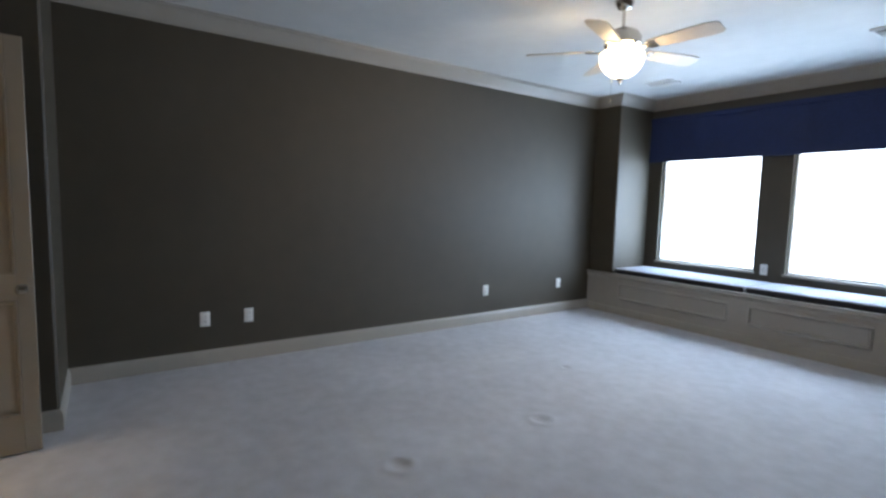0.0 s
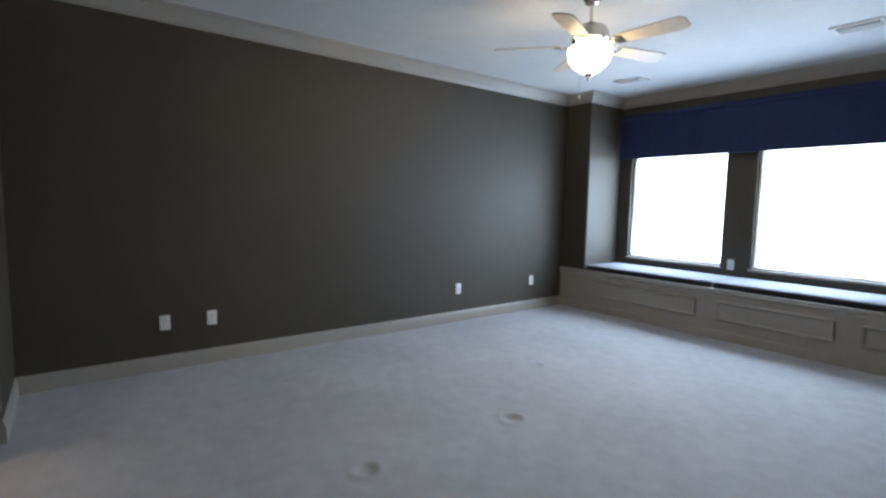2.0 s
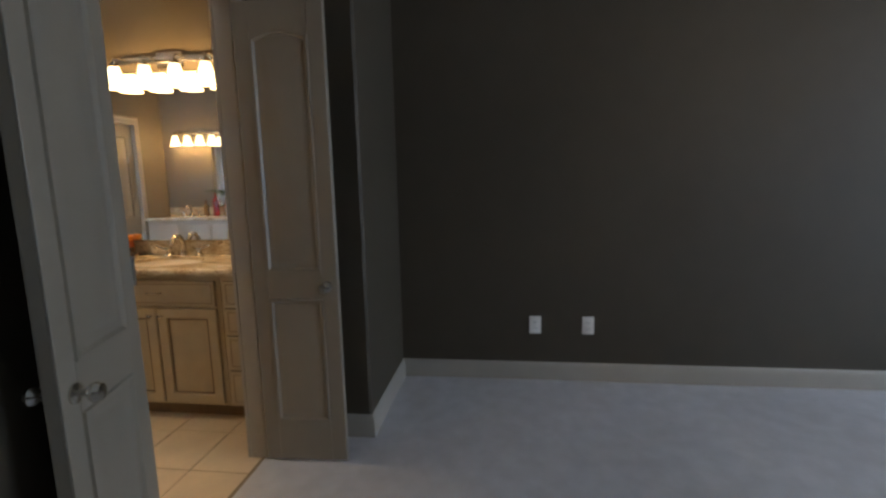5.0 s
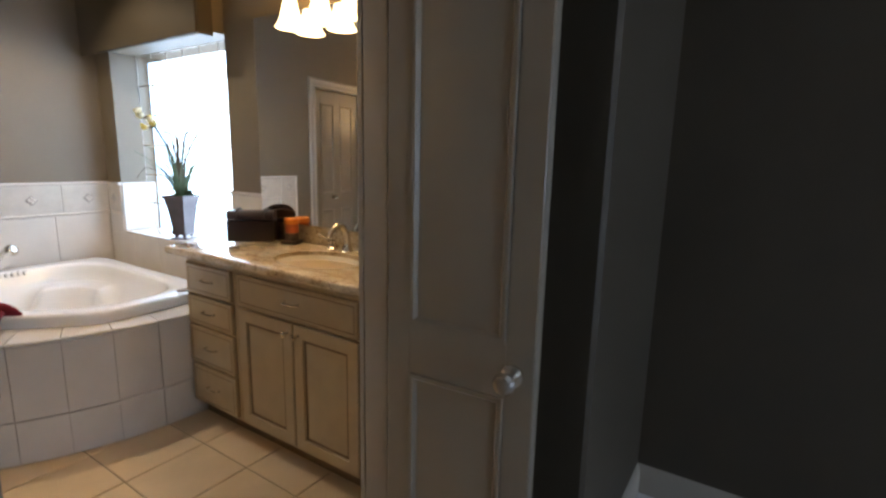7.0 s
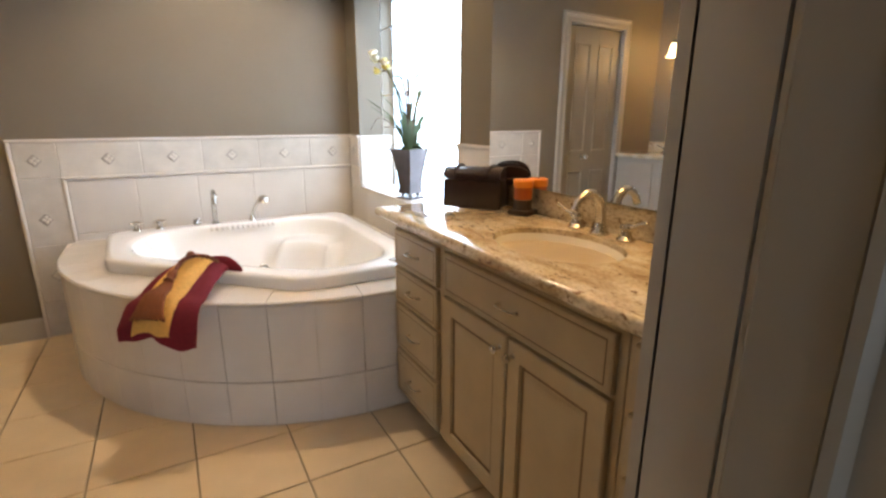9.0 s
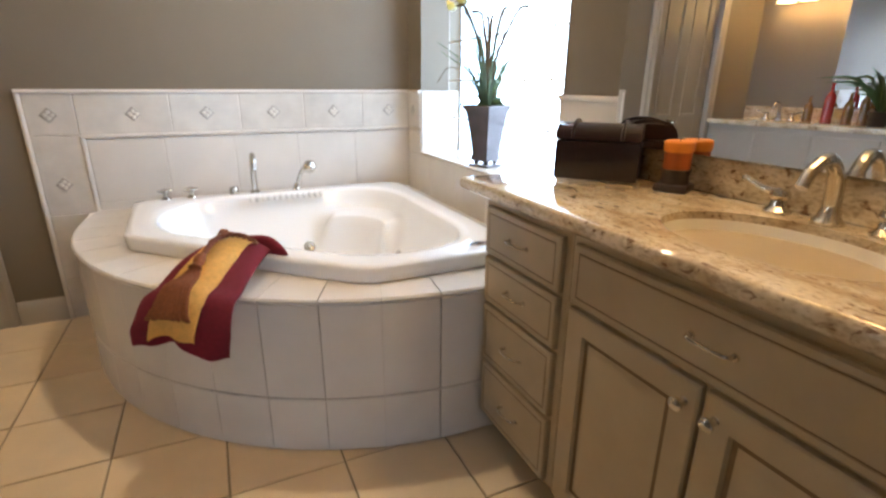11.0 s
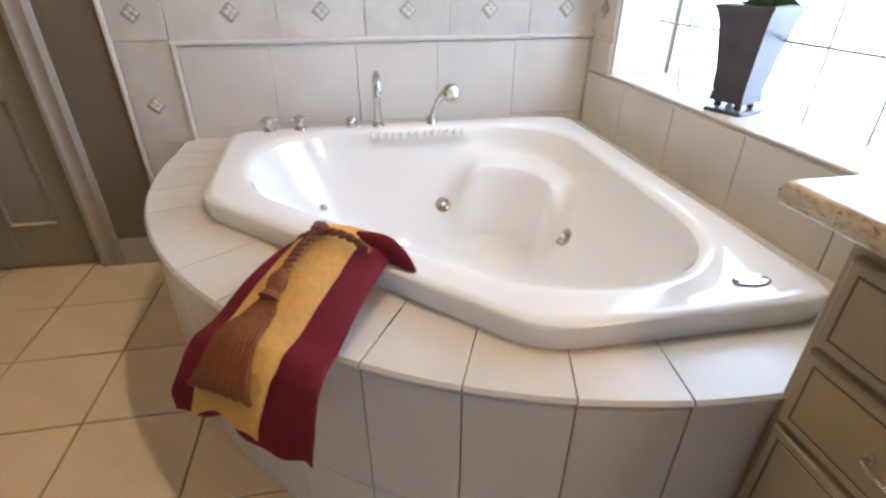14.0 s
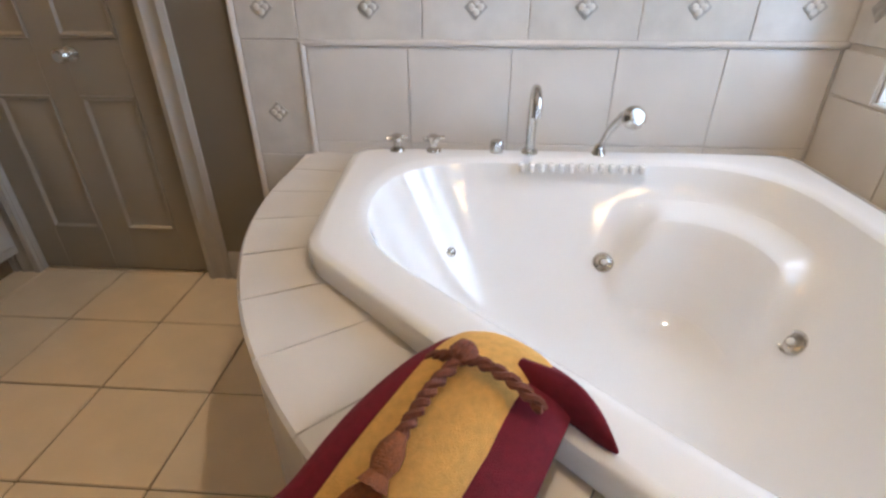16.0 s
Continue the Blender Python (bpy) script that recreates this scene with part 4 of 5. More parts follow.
# outline of the tub's rim, anticlockwise from the wall corner
RIM_PTS = [(2.875, 5.185), (1.475, 5.185), (1.512, 4.53), (1.535, 4.485), (2.24, 3.81), (2.31, 3.79), (2.875, 3.79)]


def rounded(pts, r, n=6):
    """The outline with each corner rounded."""
    out, m = [], len(pts)
    for i in range(m):
        a, b, c = (Vector((*pts[(i + k) % m], 0)) for k in (-1, 0, 1))
        u, v = (a - b), (c - b)
        k = min(r, u.length * 0.45, v.length * 0.45)
        p, q = b + u.normalized() * k, b + v.normalized() * k
        for s in range(n + 1):
            t = s / n
            x = p * (1 - t) ** 2 + b * 2 * t * (1 - t) + q * t * t
            out.append((x.x, x.y))
    return out


def along(pts, n):
    """The closed outline cut into n even steps."""
    p = [Vector((*q, 0)) for q in pts]
    ln = [(p[(i + 1) % len(p)] - p[i]).length for i in range(len(p))]
    total, out, i, acc = sum(ln), [], 0, 0.0
    for k in range(n):
        d = total * k / n
        while acc + ln[i] < d:
            acc += ln[i]
            i += 1
        x = p[i].lerp(p[(i + 1) % len(p)], (d - acc) / ln[i] if ln[i] else 0)
        out.append((x.x, x.y))
    return out


def basin_radius(th):
    """Distance of the basin's lip from its middle, by direction."""
    c, s = math.cos(th), math.sin(th)
    ext = 9.0
    m = len(RIM_PTS)
    for i in range(m):
        (ax, ay), (bx, by) = RIM_PTS[i], RIM_PTS[(i + 1) % m]
        nx, ny = by - ay, ax - bx
        ln = math.hypot(nx, ny)
        nx, ny = nx / ln, ny / ln
        d = (ax - BC[0]) * nx + (ay - BC[1]) * ny
        if d < 0:
            nx, ny, d = -nx, -ny, -d
        k = c * nx + s * ny
        if k > 1e-6:
            ext = min(ext, (d - 0.115) / k)
    return ext


BC = (2.24, 4.50)


def bathtub():
    t = thing("bathtub", "glossy white acrylic corner whirlpool tub set in a tiled deck", "bathtub")
    n = 144
    raw = [basin_radius(2 * math.pi * k / n) for k in range(n)]
    lip = raw[:]
    for _ in range(60):
        lip = [min(raw[k], (lip[k - 1] + lip[k] * 2 + lip[(k + 1) % n]) / 4) for k in range(n)]
    bm = bmesh.new()
    big = rounded(RIM_PTS, 0.06)

    def hit(th):
        c, s = math.cos(th), math.sin(th)
        best = 0
        for i in range(len(big)):
            (ax, ay), (bx, by) = big[i], big[(i + 1) % len(big)]
            ex, ey = bx - ax, by - ay
            det = c * -ey + s * ex
            if abs(det) < 1e-9:
                continue
            k = ((ax - BC[0]) * -ey + (ay - BC[1]) * ex) / det
            u = (c * (ay - BC[1]) - s * (ax - BC[0])) / det
            if k > 0 and -1e-6 <= u <= 1 + 1e-6:
                best = max(best, k)
        return best
    out = [hit(2 * math.pi * k / n) for k in range(n)]

    def ring(f):
        r = []
        for k in range(n):
            th = 2 * math.pi * k / n
            d, z = f(k, th)
            r.append(bm.verts.new((BC[0] + d * math.cos(th), BC[1] + d * math.sin(th), z)))
        return r

    def ease(v):
        v = max(0.0, min(1.0, v))
        return v * v * (3 - 2 * v)

    def seat(th):
        """Moulded corner seat towards the wall corner: 1 in its middle, 0 away from it."""
        a = (th - math.atan2(YT - 0.15 - BC[1], 2.86 - BC[0]) + math.pi) % (2 * math.pi) - math.pi
        return ease((0.66 - abs(a)) / 0.30)

    def wall(k, th, f):
        """Distance and height of the basin's surface at a share f of the lip's distance."""
        t = max(0.0, min(1.0, (1 - f) / 0.62))
        z = RIM - 0.022 - 0.40 * (1 - (1 - t) ** 1.9) ** 0.95
        w = seat(th) * ease((f - 0.60) / 0.12)
        level = RIM - 0.10 - 0.06 * (0.98 - f)
        z = z * (1 - w) + max(z, level) * w
        return lip[k] * f, z
    rows = [ring(lambda k, th: (out[k] - 0.006, DECK + 0.001)), ring(lambda k, th: (out[k], RIM - 0.022)), ring(lambda k, th: (out[k] - 0.003, RIM - 0.008)), ring(lambda k, th: (out[k] - 0.012, RIM)),
            ring(lambda k, th: (lip[k] + 0.022, RIM + 0.001)), ring(lambda k, th: (lip[k], RIM - 0.006))]
    for f in (0.978, 0.95, 0.92, 0.885, 0.85, 0.81, 0.77, 0.73, 0.69, 0.64, 0.58, 0.50, 0.38, 0.2):
        rows.append(ring(lambda k, th, f=f: wall(k, th, f)))
    for a, b in zip(rows, rows[1:]):
        for k in range(n):
            bm.faces.new((a[k], a[(k + 1) % n], b[(k + 1) % n], b[k]))
    bm.faces.new(rows[-1])
    shell = part("shell", bm, M_TUB, t)
    sub = shell.modifiers.new("smooth", "SUBSURF")
    sub.levels = sub.render_levels = 1

    def on_wall(deg, f):
        th = radians(deg)
        k = round(deg / 360 * n) % n
        d, z = wall(k, th, f)
        d2, z2 = wall(k, th, f - 0.04)
        up = Vector((-(z - z2) * math.cos(th), -(z - z2) * math.sin(th), d - d2)).normalized()
        place = Vector((BC[0] + d * math.cos(th), BC[1] + d * math.sin(th), z))
        return Matrix.Translation(place) @ up.to_track_quat("Z", "Y").to_matrix().to_4x4()
    # grip ribs moulded below the back rim
    for k in range(13):
        x = 2.02 + k * 0.030
        part("grip_rib", box((x - 0.008, 5.035, RIM - 0.030), (x + 0.008, 5.066, RIM - 0.004), 0.006, pose(0, 0, 0), 2), M_TUB, t)
    for deg, f, r in ((85, 0.755, 0.030), (9, 0.77, 0.032), (137, 0.80, 0.014), (156, 0.80, 0.012)):
        m = on_wall(deg, f)
        j = part("jet", lathe([(0, 0.014), (r * 0.35, 0.014), (r * 0.45, 0.008), (r * 0.8, 0.006), (r, 0.010), (r * 1.05, 0.004), (r, -0.004), (0, -0.004)], 24, m), M_NICKEL, t, "round whirlpool jet")
        part("nozzle", lathe([(0, 0.020), (r * 0.22, 0.020), (r * 0.3, 0.012), (0, 0.012)], 14, m), M_WHITEP, j)
    part("air_control", lathe([(0, 0.006), (0.036, 0.006), (0.042, 0.002), (0.042, 0), (0, 0)], 28, pose(2.72, 3.865, RIM), 0.5), M_CHROME, t, "oval chrome control on the rim")


bathtub()

# deck: the body under the tiles
def deck_body():
    """The curved front under the tiles, a shell."""
    bm = bmesh.new()
    n = 48
    ring = []
    for k in range(n + 1):
        a = A0 + (A1 - A0) * k / n
        o, i = arc(TR - 0.014, a), arc(TR - 0.05, a)
        ring.append([bm.verts.new((*o, 0)), bm.verts.new((*o, DECK - 0.02)), bm.verts.new((*i, DECK - 0.02)), bm.verts.new((*i, 0))])
    for a, b in zip(ring, ring[1:]):
        for k in range(4):
            bm.faces.new((a[k], a[(k + 1) % 4], b[(k + 1) % 4], b[k]))
    bm.faces.new(ring[0])
    bm.faces.new(list(reversed(ring[-1])))
    add_box(bm, (TC[0] + 0.02, VY1 + 0.004, 0), (XT - 0.001, TC[1] - TR + 0.05, DECK - 0.02))
    setting("tub_deck", bm, M_WGROUT, "tiled surround of the corner tub", "tub deck")


deck_body()
deck = bpy.data.objects["tub_deck"]


def ledge():
    """Grout bed of the deck's top, a ring round the tub."""
    bm = bmesh.new()
    n = 64
    for z0, z1 in ((DECK - 0.17, DECK - 0.010),):
        o = [arc(TR - 0.014, A0 + (A1 - A0) * k / n) for k in range(n + 1)]
        i = [arc(TR - 0.275, A0 + (A1 - A0) * k / n) for k in range(n + 1)]
        vo = [(bm.verts.new((*p, z0)), bm.verts.new((*p, z1))) for p in o]
        vi = [(bm.verts.new((*p, z0)), bm.verts.new((*p, z1))) for p in i]
        for k in range(n):
            bm.faces.new((vo[k][0], vo[k + 1][0], vo[k + 1][1], vo[k][1]))
            bm.faces.new((vo[k][1], vo[k + 1][1], vi[k + 1][1], vi[k][1]))
            bm.faces.new((vi[k][0], vi[k][1], vi[k + 1][1], vi[k + 1][0]))
    add_box(bm, (1.27, 5.10, DECK - 0.17), (XT, YT, DECK - 0.010))
    add_box(bm, (2.82, VY1 + 0.004, DECK - 0.17), (XT, YT, DECK - 0.010))
    part("grout_bed", bm, M_WGROUT, deck)


ledge()


def curved_tile(r0, r1, a0, a1, z0, z1, n=3, ease=0.004):
    """A tile bent to the deck's arc."""
    bm = bmesh.new()
    g = math.degrees(0.0016 / r1)
    s = 1 if a1 > a0 else -1
    a0, a1 = a0 + g * s, a1 - g * s
    rows = []
    for r, z in ((r0, z0), (r1 - ease, z0), (r1, z0 + ease), (r1, z1 - ease), (r1 - ease, z1), (r0, z1)):
        rows.append([bm.verts.new((*arc(r, a0 + (a1 - a0) * k / n), z)) for k in range(n + 1)])
    m = len(rows)
    for j in range(m):
        for k in range(n):
            bm.faces.new((rows[j][k], rows[j][k + 1], rows[(j + 1) % m][k + 1], rows[(j + 1) % m][k]))
    bm.faces.new([r[0] for r in rows])
    bm.faces.new([r[-1] for r in reversed(rows)])
    return bm


# faucet set on the deck behind the tub
def tub_filler():
    f = thing("tub_faucet", "brushed nickel roman tub spout with two handles", "faucet")
    z = RIM
    part("spout", tube(bend([(2.05, 5.14, z - 0.01), (2.05, 5.14, z + 0.12), (2.05, 5.125, z + 0.185), (2.05, 5.09, z + 0.205), (2.05, 5.05, z + 0.18), (2.05, 5.04, z + 0.135)], 6), [0.015] * 7 + [0.014] * 24, 14), M_NICKEL, f)
    part("spout_base", lathe([(0, 0), (0.026, 0), (0.024, 0.010), (0.017, 0.016), (0, 0.016)], 20, pose(2.05, 5.14, z)), M_NICKEL, f)
    for x in (1.627, 1.745):
        h = part("handle", lathe([(0, 0), (0.024, 0), (0.022, 0.008), (0.012, 0.014), (0.012, 0.030), (0.020, 0.036), (0.020, 0.048), (0.010, 0.054), (0, 0.055)], 20, pose(x, 5.14, z)), M_NICKEL, f)
        part("cross_bar", tube([(x - 0.032, 5.13, z + 0.042), (x + 0.032, 5.15, z + 0.042)], [0.007, 0.006], 10), M_NICKEL, h)
        part("cross_bar", tube([(x - 0.010, 5.17, z + 0.042), (x + 0.010, 5.11, z + 0.042)], [0.007, 0.006], 10), M_NICKEL, h)
    part("diverter", lathe([(0, 0), (0.022, 0), (0.022, 0.03), (0.018, 0.038), (0, 0.038)], 20, pose(1.945, 5.14, z)), M_NICKEL, f)
    h = thing("hand_shower", "brushed nickel hand shower resting in its deck holder", "hand shower")
    part("holder", lathe([(0, 0), (0.022, 0), (0.018, 0.012), (0.013, 0.03), (0, 0.03)], 18, pose(2.265, 5.14, z)), M_NICKEL, h)
    part("wand", tube(bend([(2.262, 5.14, z + 0.01), (2.285, 5.135, z + 0.07), (2.31, 5.12, z + 0.115), (2.33, 5.10, z + 0.135)], 5), [0.010] * 6 + [0.013] * 5 + [0.017] * 5, 12), M_NICKEL, h)
    part("spray_head", lathe([(0, 0.028), (0.022, 0.026), (0.034, 0.014), (0.036, 0.0), (0.030, -0.008), (0, -0.010)], 22, pose(2.334, 5.082, z + 0.128, 65, 0, 10)), M_NICKEL, h)


tub_filler()


# ---- towel draped over the tub's rim ----
def towel():
    """A maroon bath towel with a gold hand towel over it, tied with a tasselled cord."""
    base = Vector((*TOWEL_AT, 0))
    out = Vector((math.cos(radians(TOWEL_DEG)), math.sin(radians(TOWEL_DEG)), 0))
    side = Vector((-out.y, out.x, 0))
    # profile of the drape: distance outwards from the rim's inner lip, height
    prof = bend([(-0.10, 0, RIM - 0.012), (-0.055, 0, RIM + 0.014), (0.0, 0, RIM + 0.024), (0.06, 0, RIM + 0.021), (0.12, 0, RIM + 0.010), (0.17, 0, RIM - 0.006), (0.23, 0, DECK + 0.030), (0.285, 0, DECK + 0.020), (0.325, 0, DECK - 0.03), (0.338, 0, DECK - 0.055), (0.343, 0, DECK - 0.075), (0.347, 0, DECK - 0.098)], 5)

    def sheet(w0, w1, wt, lift, s0, s1, seed, thick, ragged, tail):
        """A cloth strip between two sides of the drape; wt is its width at the top relative to its foot."""
        bm = bmesh.new()
        nu, idx = 26, range(s0, s1)
        rng = random.Random(seed)
        ph = [rng.uniform(0, 6.28) for _ in range(4)]
        grid = []
        for i in idx:
            f = (i - s0) / max(1, len(idx) - 1)
            p = prof[i]
            row = []
            for k in range(nu + 1):
                u = w0 + (w1 - w0) * k / nu
                width = wt + (1 - wt) * min(1, f * 1.25)
                fold = 0.010 * math.sin(u * 42 + ph[0]) * f + 0.006 * math.sin(u * 75 + ph[1] + 3 * f) * f + 0.004 * math.sin(f * 14 + u * 12 + ph[2])
                crown = 0.020 * (1 - f) * (1 - ((k / nu - 0.5) * 2) ** 2)
                e = ((k / nu - 0.5) * 2) ** 8 * 0.012
                q = base + out * (p.x + fold * (0.8 if p.z < DECK else 0.2) + lift * (1 if p.z < DECK + 0.01 else 0.35)) + side * u * width
                q.z = p.z + lift + (fold * 0.7 + crown if p.z > DECK else 0) - e + (ragged * math.sin(u * 30 + ph[3]) * f ** 4)
                q.z -= tail * max(0.0, math.sin(math.pi * min(1.0, max(0.0, (k / nu - 0.45) / 0.6)))) * f ** 6
                row.append(q)
            grid.append(row)
        top = [[bm.verts.new(q) for q in r] for r in grid]
        low = []
        for r in grid:
            low.append([bm.verts.new(q - Vector((out.x * thick * 0.6, out.y * thick * 0.6, thick * 0.7))) for q in r])
        for g, flip in ((top, 0), (low, 1)):
            for a, b in zip(g, g[1:]):
                for k in range(nu):
                    bm.faces.new((a[k], a[k + 1], b[k + 1], b[k]))
        for a, b in ((top[0], low[0]), (top[-1], low[-1])):
            for k in range(nu):
                bm.faces.new((a[k], a[k + 1], b[k + 1], b[k]))
        for k in (0, -1):
            for i in range(len(top) - 1):
                bm.faces.new((top[i][k], top[i + 1][k], low[i + 1][k], low[i][k]))
        return bm
    n = len(prof)
    t = thing("bath_towel", "folded maroon terry bath towel draped over the tub rim", "towel")
    part("towel_body", sheet(-0.158, 0.140, 0.72, 0.004, 0, n, 1, 0.010, 0.008, 0.040), M_MAROON, t)
    g = thing("hand_towel", "gold terry hand towel folded over the maroon towel", "towel")
    part("towel_body", sheet(-0.088, 0.052, 1.08, 0.021, 0, n - 4, 2, 0.009, 0.004, 0.02), M_GOLD, g)
    tip = [base + out * q[0] + side * q[1] + Vector((0, 0, q[2])) for q in ((-0.03, 0.03, RIM + 0.022), (-0.03, 0.085, RIM + 0.028), (-0.026, 0.12, RIM + 0.020), (-0.016, 0.15, RIM + 0.010), (-0.008, 0.172, RIM + 0.004))]
    tip = bend(tip, 5)
    part("folded_corner", tube(tip, [0.034 * (1 - (k / (len(tip) - 1)) ** 1.8) + 0.003 for k in range(len(tip))], 14, 0.5), M_MAROON, t)
    # the cord round the folded towels, its knot and tassel

    def on(u, i, up):
        p = prof[i]
        q = base + out * p.x + side * u
        q.z = p.z + up
        return q
    cord = thing("tassel_cord", "twisted bronze cord with a rust tassel tied round the towels", "tassel")
    for s in (-1, 1):
        line = bend([on(-0.085, 12, 0.020), on(-0.05, 12, 0.040), on(-0.01, 12, 0.052), on(0.04, 12, 0.048), on(0.085, 12, 0.026)], 10)
        tw = []
        for k, q in enumerate(line):
            a = k * 0.8 + (0 if s > 0 else math.pi)
            tw.append(q + out * 0.0045 * math.cos(a) + Vector((0, 0, 0.0045 * math.sin(a))))
        part("strand", tube(tw, 0.0055, 6), M_CORD, cord)
        line = bend([on(-0.03, 13, 0.052), on(-0.034, 17, 0.050), on(-0.032, 20, 0.048), on(-0.030, 24, 0.046)], 10)
        tw = []
        for k, q in enumerate(line):
            a = k * 0.8 + (0 if s > 0 else math.pi)
            tw.append(q + side * 0.0050 * math.cos(a) + Vector((0, 0, 0.0050 * math.sin(a))))
        part("strand", tube(tw, 0.0055, 6), M_CORD, cord)
    for k in range(3):
        c = on(-0.03, 12, 0.056)
        a = k * 2.1
        part("knot", tube([c + out * 0.014 * math.cos(x * 0.7) + side * 0.014 * math.sin(x * 0.7) * math.cos(a) + Vector((0, 0, 0.010 * math.sin(x * 0.7) * math.sin(a))) for x in range(10)], 0.0065, 6), M_CORD, cord)
    a, b = on(-0.030, 23, 0.050), on(-0.026, 28, 0.044)
    part("tassel_head", tube([a, a.lerp(b, 0.3), a.lerp(b, 0.55), a.lerp(b, 0.75), b], [0.008, 0.017, 0.018, 0.013, 0.020], 14), M_TASSEL, cord)
    bm = bmesh.new()
    rng = random.Random(9)
    for k in range(90):
        u = rng.uniform(-1, 1)
        pts = [b + side * u * 0.012]
        for i in range(29, 46, 2):
            f = (i - 28) / 17
            pts.append(on(-0.026 + u * (0.020 + 0.048 * f) - 0.006 * f, i, 0.042 + rng.uniform(-0.004, 0.004) - 0.006 * abs(u)) + out * 0.016 * min(1, f * 1.5))
        add_tube(bm, pts, 0.0035, 5)
    part("fringe", bm, M_TASSEL, cord, "long rust thread fringe")


TOWEL_AT, TOWEL_DEG = (1.908, 4.100), 238
towel()


# ---- glass block window ----
def glass_blocks():
    w = thing("window_3", "tall window of clear glass blocks in a deep reveal", "window", "", "structure")
    x0, x1 = XT + 0.168, XT + 0.180
    ny, nz = 6, 6
    by, bz = (WY1 - WY0) / ny, (WZ1 - SILL) / nz
    bm = bmesh.new()
    for k in range(ny + 1):
        add_box(bm, (x0 + 0.004, WY0 + k * by - 0.0035, SILL), (x1 - 0.004, WY0 + k * by + 0.0035, WZ1))
    for k in range(nz + 1):
        add_box(bm, (x0 + 0.005, WY0, SILL + k * bz - 0.004), (x1 - 0.005, WY1, SILL + k * bz + 0.004))
    part("mortar", bm, M_WGROUT, w)
    me = mesh_of("glass_block", box((x0, -by / 2 + 0.004, -bz / 2 + 0.0045), (x1, by / 2 - 0.004, bz / 2 - 0.0045), 0.003, seg=1), M_GLASS)
    for i in range(ny):
        for j in range(nz):
            o = new("glass_block", me)
            o.parent, o.location = w, (0, WY0 + (i + 0.5) * by, SILL + (j + 0.5) * bz)
            o.visible_shadow = False


glass_blocks()
v = thing("window_valance", "dark brown fabric valance box above the glass block window", "valance")
part("front", box((XT - 0.10, WY0 - 0.03, WZ1 - 0.03), (XT - 0.085, YT - 0.02, 2.55), 0.004), M_WALL, v)
part("return", box((XT - 0.085, WY0 - 0.03, WZ1 - 0.03), (XT - 0.001, WY0 - 0.015, 2.55)), M_WALL, v)
part("top", box((XT - 0.085, WY0 - 0.015, 2.535), (XT - 0.001, YT - 0.02, 2.55)), M_WALL, v)
setting("window_sill", box((XT - 0.012, WY0 + 0.001, SILL - 0.0), (XT + 0.235, WY1 - 0.001, SILL + 0.012), 0.004), M_WTILE, "pale tile window sill", "sill")


# ---- far vanity, seen in the mirror ----
def far_vanity():
    c = thing("far_vanity_cabinet", "greige painted vanity cabinet against the opposite wall", "cabinet")
    part("body", box((XBW + 0.001, 3.55, 0.10), (XBW + 0.53, 5.28, COUNTER - 0.04), 0.003), M_TRIM, c)
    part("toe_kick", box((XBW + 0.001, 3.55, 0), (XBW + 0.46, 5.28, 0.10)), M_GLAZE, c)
    for k in range(4):
        y = 3.57 + k * 0.43
        part("cabinet_door", box((XBW + 0.53, y, 0.14), (XBW + 0.548, y + 0.405, COUNTER - 0.08), 0.006), M_TRIM, c)
    t = thing("far_countertop", "beige granite countertop on the far vanity", "countertop")
    part("slab", box((XBW + 0.001, 3.52, COUNTER - 0.04), (XBW + 0.57, 5.285, COUNTER), 0.010, seg=2), M_GRAN, t)
    part("backsplash", box((XBW + 0.001, 3.52, COUNTER), (XBW + 0.022, 5.285, COUNTER + 0.10), 0.003), M_GRAN, t)
    wall_mirror("far_mirror", (XBW + 0.002, 3.55, COUNTER + 0.11), (XBW + 0.008, 4.62, 1.95), "frameless mirror above the far vanity")
    basin_faucet(XBW + 0.12, 4.92, COUNTER, -1)
    for y, h, r, m, lab in ((4.52, 0.30, 0.038, M_RED, "tall red glass bottle"), (4.66, 0.19, 0.034, M_AMBER, "amber glass bottle"), (4.38, 0.22, 0.034, M_AMBER, "amber glass bottle"), (4.28, 0.26, 0.030, M_AMBER, "tall amber glass bottle"), (4.18, 0.20, 0.034, M_BLACK, "dark glass bottle")):
        b = thing("bottle", lab + " on the far counter", "bottle", "", "", pose(XBW + 0.2, y, COUNTER))
        part("body", lathe([(0, 0), (r, 0), (r, h * 0.6), (r * 0.8, h * 0.7), (r * 0.32, h * 0.78), (r * 0.30, h * 0.95), (r * 0.4, h), (0, h)], 20), m, b)
        part("stopper", lathe([(0, h), (r * 0.35, h), (r * 0.42, h * 1.05), (0, h * 1.09)], 14), M_NICKEL, b)
    p = thing("potted_plant", "small green plant in a dark pot on the far counter", "plant", "", "", pose(XBW + 0.36, 4.12, COUNTER))
    part("pot", lathe([(0, 0), (0.05, 0), (0.07, 0.10), (0.075, 0.105), (0.06, 0.10), (0, 0.09)], 20), M_HOLDER, p)
    rng = random.Random(7)
    bm = bmesh.new()
    for k in range(70):
        a, ln, lean = rng.uniform(0, 6.283), rng.uniform(0.18, 0.42), rng.uniform(0.2, 0.95)
        dx, dy = math.cos(a), math.sin(a)
        pts = bend([(0, 0, 0.09), (dx * lean * ln * 0.5, dy * lean * ln * 0.5, 0.09 + ln * 0.6), (dx * lean * ln * 1.2, dy * lean * ln * 1.2, 0.09 + ln * (1 - 0.4 * lean))], 3)
        add_tube(bm, pts, [0.003, 0.008, 0.012, 0.013, 0.010, 0.006, 0.001], 5, 0.25)
    part("foliage", bm, M_LEAF, p)


